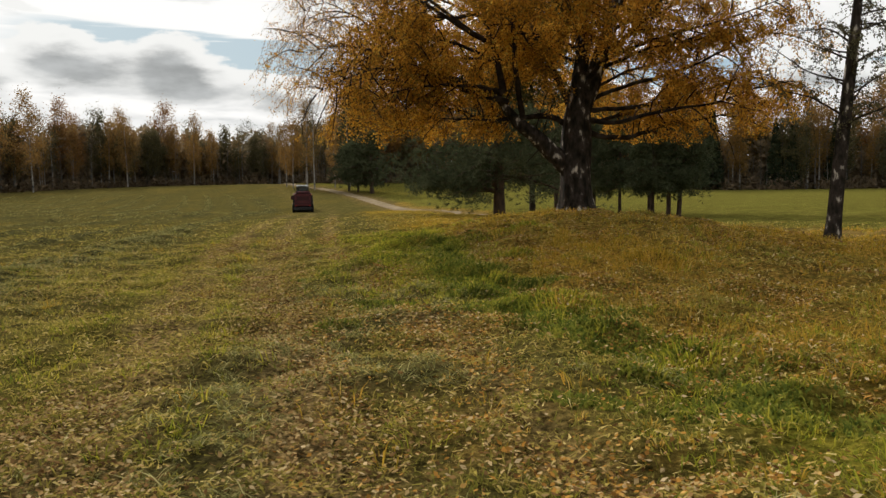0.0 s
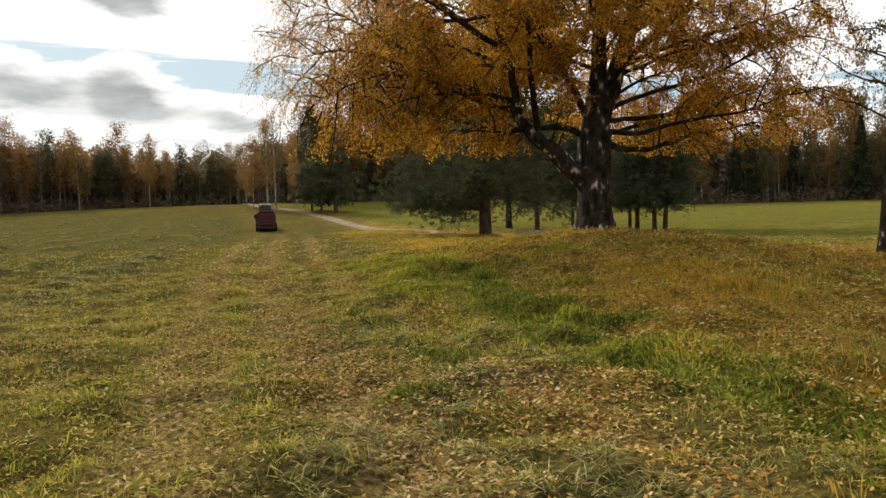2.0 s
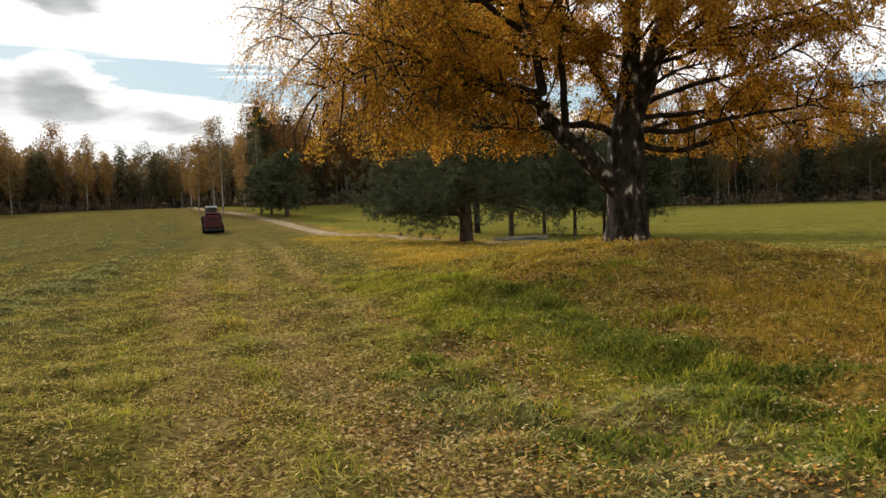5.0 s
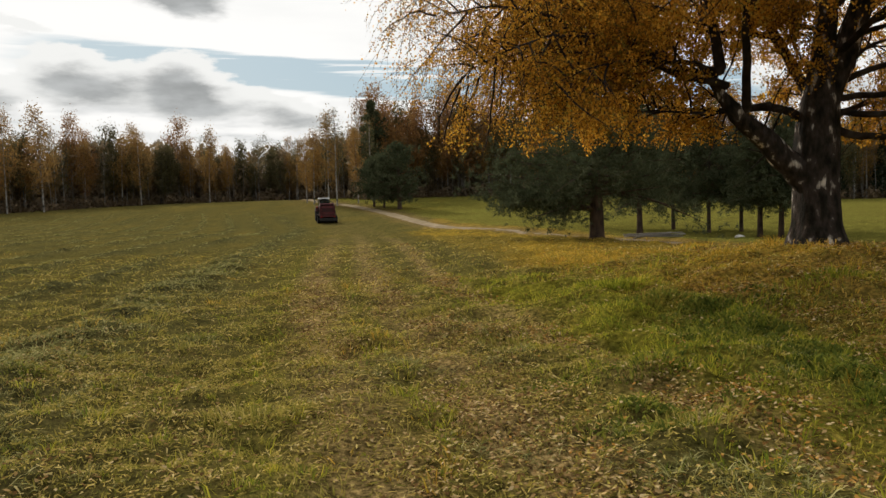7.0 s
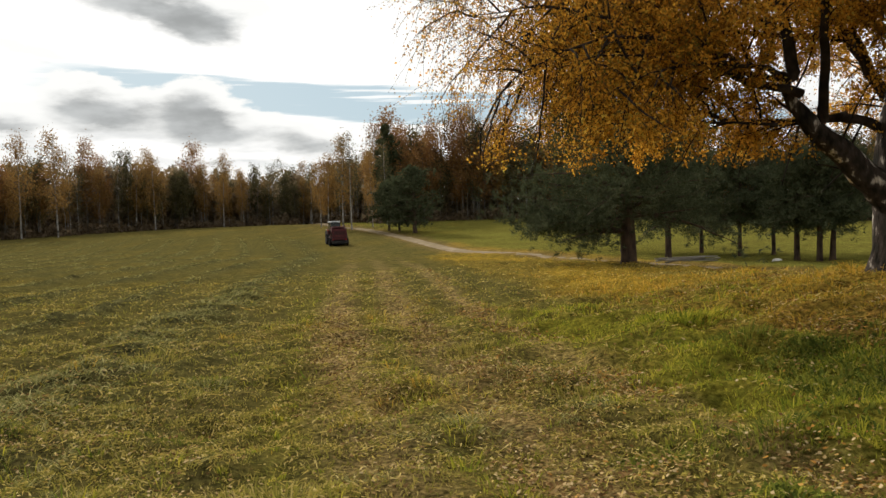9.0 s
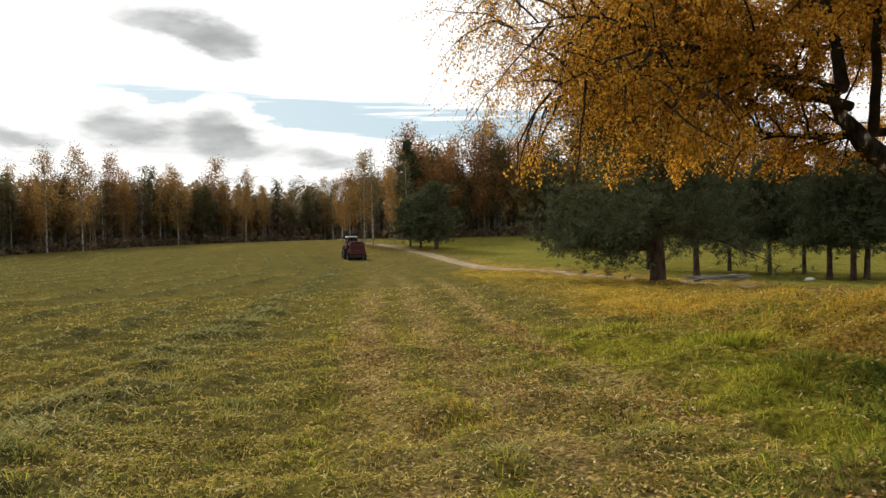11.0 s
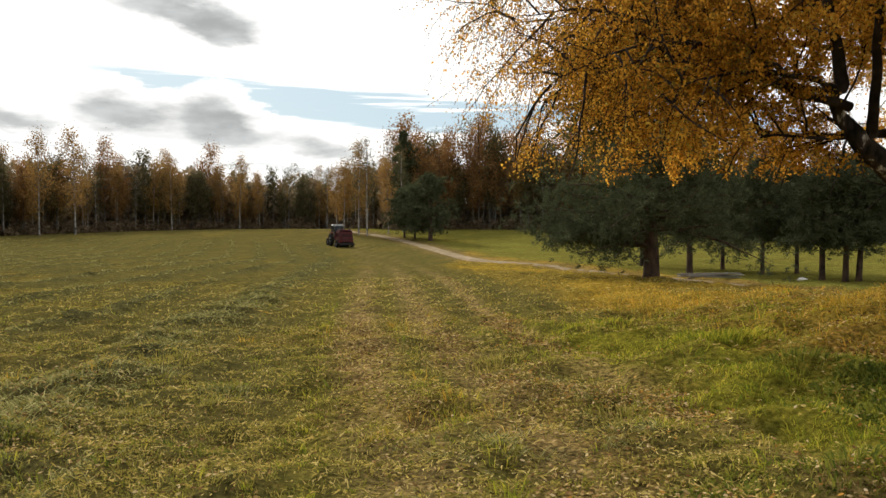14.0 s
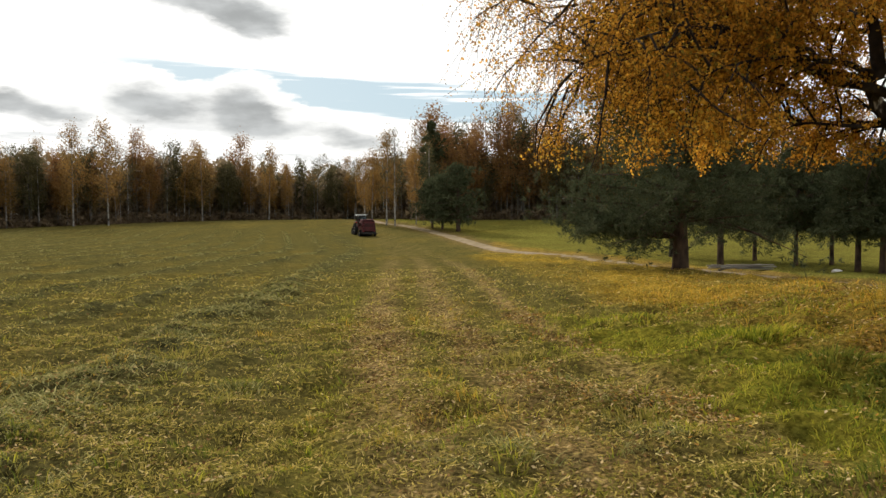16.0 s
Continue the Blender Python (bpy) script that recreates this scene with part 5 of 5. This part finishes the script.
def build_tractor():
    t = thing("tractor", pose(0, 0, 0), "old red farm tractor with a pale-roofed cab, baling hay", "tractor")
    part("bonnet", box_bm(0.75, 1.7, 0.75, (0, 1.55, 1.3), 0.08, (0.9, 0.97)), M_RED, t)
    part("grille", box_bm(0.6, 0.06, 0.6, (0, 2.42, 1.28), 0.02), M_IRON, t)
    part("chassis", box_bm(0.5, 3.3, 0.4, (0, 0.8, 0.8), 0.04), M_IRON, t)
    for sx in (-0.6, 0.6):
        for sy in (-0.75, 0.6):
            part("pillar", box_bm(0.07, 0.07, 1.25, (sx, sy, 1.98), 0.015), M_IRON, t)
    part("cab_floor", box_bm(1.5, 1.5, 0.5, (0, -0.1, 1.15), 0.05), M_RED, t)
    part("roof", box_bm(1.36, 1.6, 0.14, (0, -0.05, 2.62), 0.05, (0.9, 0.9)), M_ROOF, t, "pale dusty cab roof")
    part("rear_window", box_bm(1.1, 0.02, 1.0, (0, -0.76, 2.05), 0), M_GLASS, t, "rear cab window")
    for sx in (-0.61, 0.61):
        part("side_window", box_bm(0.02, 1.24, 1.0, (sx, -0.08, 2.05), 0), M_GLASS, t)
    part("seat", box_bm(0.5, 0.5, 0.75, (0, -0.25, 1.75), 0.08), M_IRON, t, "black driver's seat")
    part("exhaust", drum_bm(0.05, 1.1, segments=10), M_IRON, t).matrix_basis = pose(0.3, 1.5, 2.15, 0, 90, 0)
    for sx in (-0.86, 0.86):
        part("fender", box_bm(0.36, 1.3, 0.1, (sx, -0.35, 1.72), 0.04, (0.9, 0.7)), M_RED, t)
        part("lamp", box_bm(0.12, 0.05, 0.1, (sx, -1.0, 1.62), 0.015), M_LAMP, t, "red tail lamp")
    for sx in (-0.86, 0.86):
        add_wheel(t, sx, -0.4, 0.78, 0.42, M_RIM)
    for sx in (-0.72, 0.72):
        add_wheel(t, sx, 1.9, 0.46, 0.28, M_RIM)
    for sx in (-0.3, 0.3):
        part("lift_arm", box_bm(0.06, 0.9, 0.08, (sx, -1.2, 0.62), 0.015), M_IRON, t)
        part("work_lamp", box_bm(0.14, 0.06, 0.1, (sx * 1.7, -0.86, 2.5), 0.015), M_RIM, t, "square work lamp under the roof")
    for sz in (1.52, 2.53):
        part("cab_rail", box_bm(1.27, 0.06, 0.07, (0, -0.76, sz), 0.015), M_IRON, t)
    for sx in (-0.72, 0.72):
        part("mirror", box_bm(0.06, 0.04, 0.26, (sx * 1.25, 0.62, 2.2), 0.01), M_IRON, t)
        part("mirror_arm", box_bm(0.26, 0.03, 0.03, (sx * 1.05, 0.62, 2.3), 0.005), M_IRON, t)
        part("front_guard", box_bm(0.32, 0.7, 0.05, (sx, 1.9, 1.0), 0.02, (0.9, 0.7)), M_RED, t)
    part("steering_wheel", drum_bm(0.2, 0.03, segments=18, inner=0.16), M_IRON, t).matrix_basis = pose(0, 0.28, 1.85, 0, 65, 90)
    part("drawbar", box_bm(0.12, 1.5, 0.1, (0, -1.6, 0.6), 0.02), M_IRON, t)
    b = thing("baler", pose(0, 0, 0), "dark red round baler towed behind the tractor", "baler")
    part("chamber", drum_bm(0.86, 1.5, (0, -3.6, 1.28), 26), M_DARK_RED, b)
    for sx in (-0.80, 0.80):
        bm = box_bm(0.08, 1.95, 1.5, (sx, -3.6, 1.25), 0.05, (1, 0.8))
        part("side_panel", bm, M_RED, b)
    part("tailgate", box_bm(1.62, 0.16, 1.25, (0, -4.52, 1.3), 0.06, (0.86, 1)), M_RED, b, "faded red tailgate")
    for z in (0.95, 1.3, 1.65):
        part("tailgate_rib", box_bm(1.5, 0.06, 0.07, (0, -4.625, z), 0.015), M_DARK_RED, b)
    part("top_cover", box_bm(1.6, 1.5, 0.14, (0, -3.55, 2.12), 0.05, (0.94, 0.85)), M_RED, b)
    part("frame", box_bm(1.9, 2.2, 0.16, (0, -3.5, 0.5), 0.03), M_IRON, b)
    part("pickup", drum_bm(0.28, 1.9, (0, -2.45, 0.36), 20, lugs=1), M_IRON, b, "spring-tined pickup reel")
    part("bale_ramp", box_bm(1.7, 0.7, 0.08, (0, -4.95, 0.32), 0.02), M_IRON, b)
    for sx in (-0.7, 0.7):
        part("lamp", box_bm(0.14, 0.05, 0.1, (sx, -4.63, 0.72), 0.015), M_LAMP, b, "red tail lamp")
    for sx in (-0.68, 0.68):
        part("gate_ram", drum_bm(0.035, 0.95, segments=10), M_IRON, b).matrix_basis = pose(sx * 1.27, -4.25, 1.35, 0, 78, 0)
        part("hinge_plate", box_bm(0.10, 0.42, 0.22, (sx, -3.55, 2.2), 0.02), M_IRON, b)
        part("mud_guard", box_bm(0.3, 1.05, 0.06, (sx * 1.45, -3.7, 0.98), 0.02, (0.9, 0.75)), M_DARK_RED, b)
        part("roller_end", drum_bm(0.12, 0.05, (sx * 1.25, -4.1, 0.75), 14), M_IRON, b)
    part("twine_box", box_bm(0.5, 0.9, 0.42, (-0.98, -3.2, 1.55), 0.04), M_DARK_RED, b)
    part("gate_panel", box_bm(1.2, 0.03, 0.32, (0, -4.61, 1.475), 0.01), M_DARK_RED, b, "dark ribbed gate panel")
    part("bumper_bar", box_bm(1.95, 0.08, 0.1, (0, -5.3, 0.42), 0.02), M_IRON, b)
    for sx in (-0.98, 0.98):
        add_wheel(b, sx, -3.7, 0.42, 0.24, M_RIM)
    return t, b


tractor, baler = build_tractor()


# ---- small things by the lane ----
def build_boards():
    r = random.Random(5)
    z = float(land(5.2, 44.0))
    pile = thing("board_pile", pose(5.2, 44.0, z, 0, 0, 8), "low pile of weathered grey boards beside the lane", "boards")
    for k in range(9):
        row = k // 4
        bm = box_bm(r.uniform(1.8, 2.8), 0.16, 0.05, (0, 0, 0), 0.008)
        ob = part("board", bm, M_LOG, pile)
        ob.matrix_basis = pose(r.uniform(-0.3, 0.3), (k % 4) * 0.22 - 0.3, 0.09 + row * 0.075, 0, r.uniform(-3, 3), r.uniform(-7, 7))


def build_stone():
    bm = bmesh.new()
    bmesh.ops.create_icosphere(bm, subdivisions=3, radius=0.18)
    for v in bm.verts:
        k = 1 + 0.18 * noise.noise(v.co * 4)
        v.co = Vector((v.co.x * 1.3 * k, v.co.y * k, v.co.z * 0.7 * k))
    me = bpy.data.meshes.new("field_stone")
    bm.to_mesh(me)
    bm.free()
    me.materials.append(M_STONE)
    ob = tagged(new("field_stone", me), "pale field stone lying in the grass", "stone")
    ob.location = (9.4, 44.5, float(land(9.4, 44.5)) + 0.06)


build_boards()
build_stone()


# ---- what moves ----
def motions():
    rows_t, rows_b, turns = [], [], {}
    for k in range(65):
        t = k * 0.25
        y = 80 + 1.65 * t
        x = float(np.interp(t, TRACTOR_T, TRACTOR_X))
        yaw = float(np.interp(t, TRACTOR_T, TRACTOR_YAW))
        a = radians(yaw)
        # rear of the baler is at (x, y); the tractor stands ahead of it
        tx, ty = x - math.sin(a) * 4.6, y + math.cos(a) * 4.6
        m = pose(tx, ty, float(land(tx, ty)) + 0.02, 0, 0, yaw)
        rows_t.append((t, m))
        rows_b.append((t, pose(tx, ty, float(land(x, y)) + 0.02, 0, 0, yaw)))
        for wheel, wx, wy, radius in WHEELS:
            turns.setdefault(wheel, []).append((t, pose(wx, wy, radius, -math.degrees(1.65 * t / radius), 0, 0)))
    walk(tractor, rows_t)
    walk(baler, rows_b)
    for wheel, rows in turns.items():
        walk(wheel, rows)


TRACTOR_T = [0, 2, 5.5, 7, 10.5, 12.5, 14.5, 16]
TRACTOR_X = [-16.7, -17.5, -19.0, -19.55, -21.3, -22.4, -23.5, -24.55]
TRACTOR_YAW = [12, 12.5, 13.5, 16, 20, 25, 27, 25]
motions()
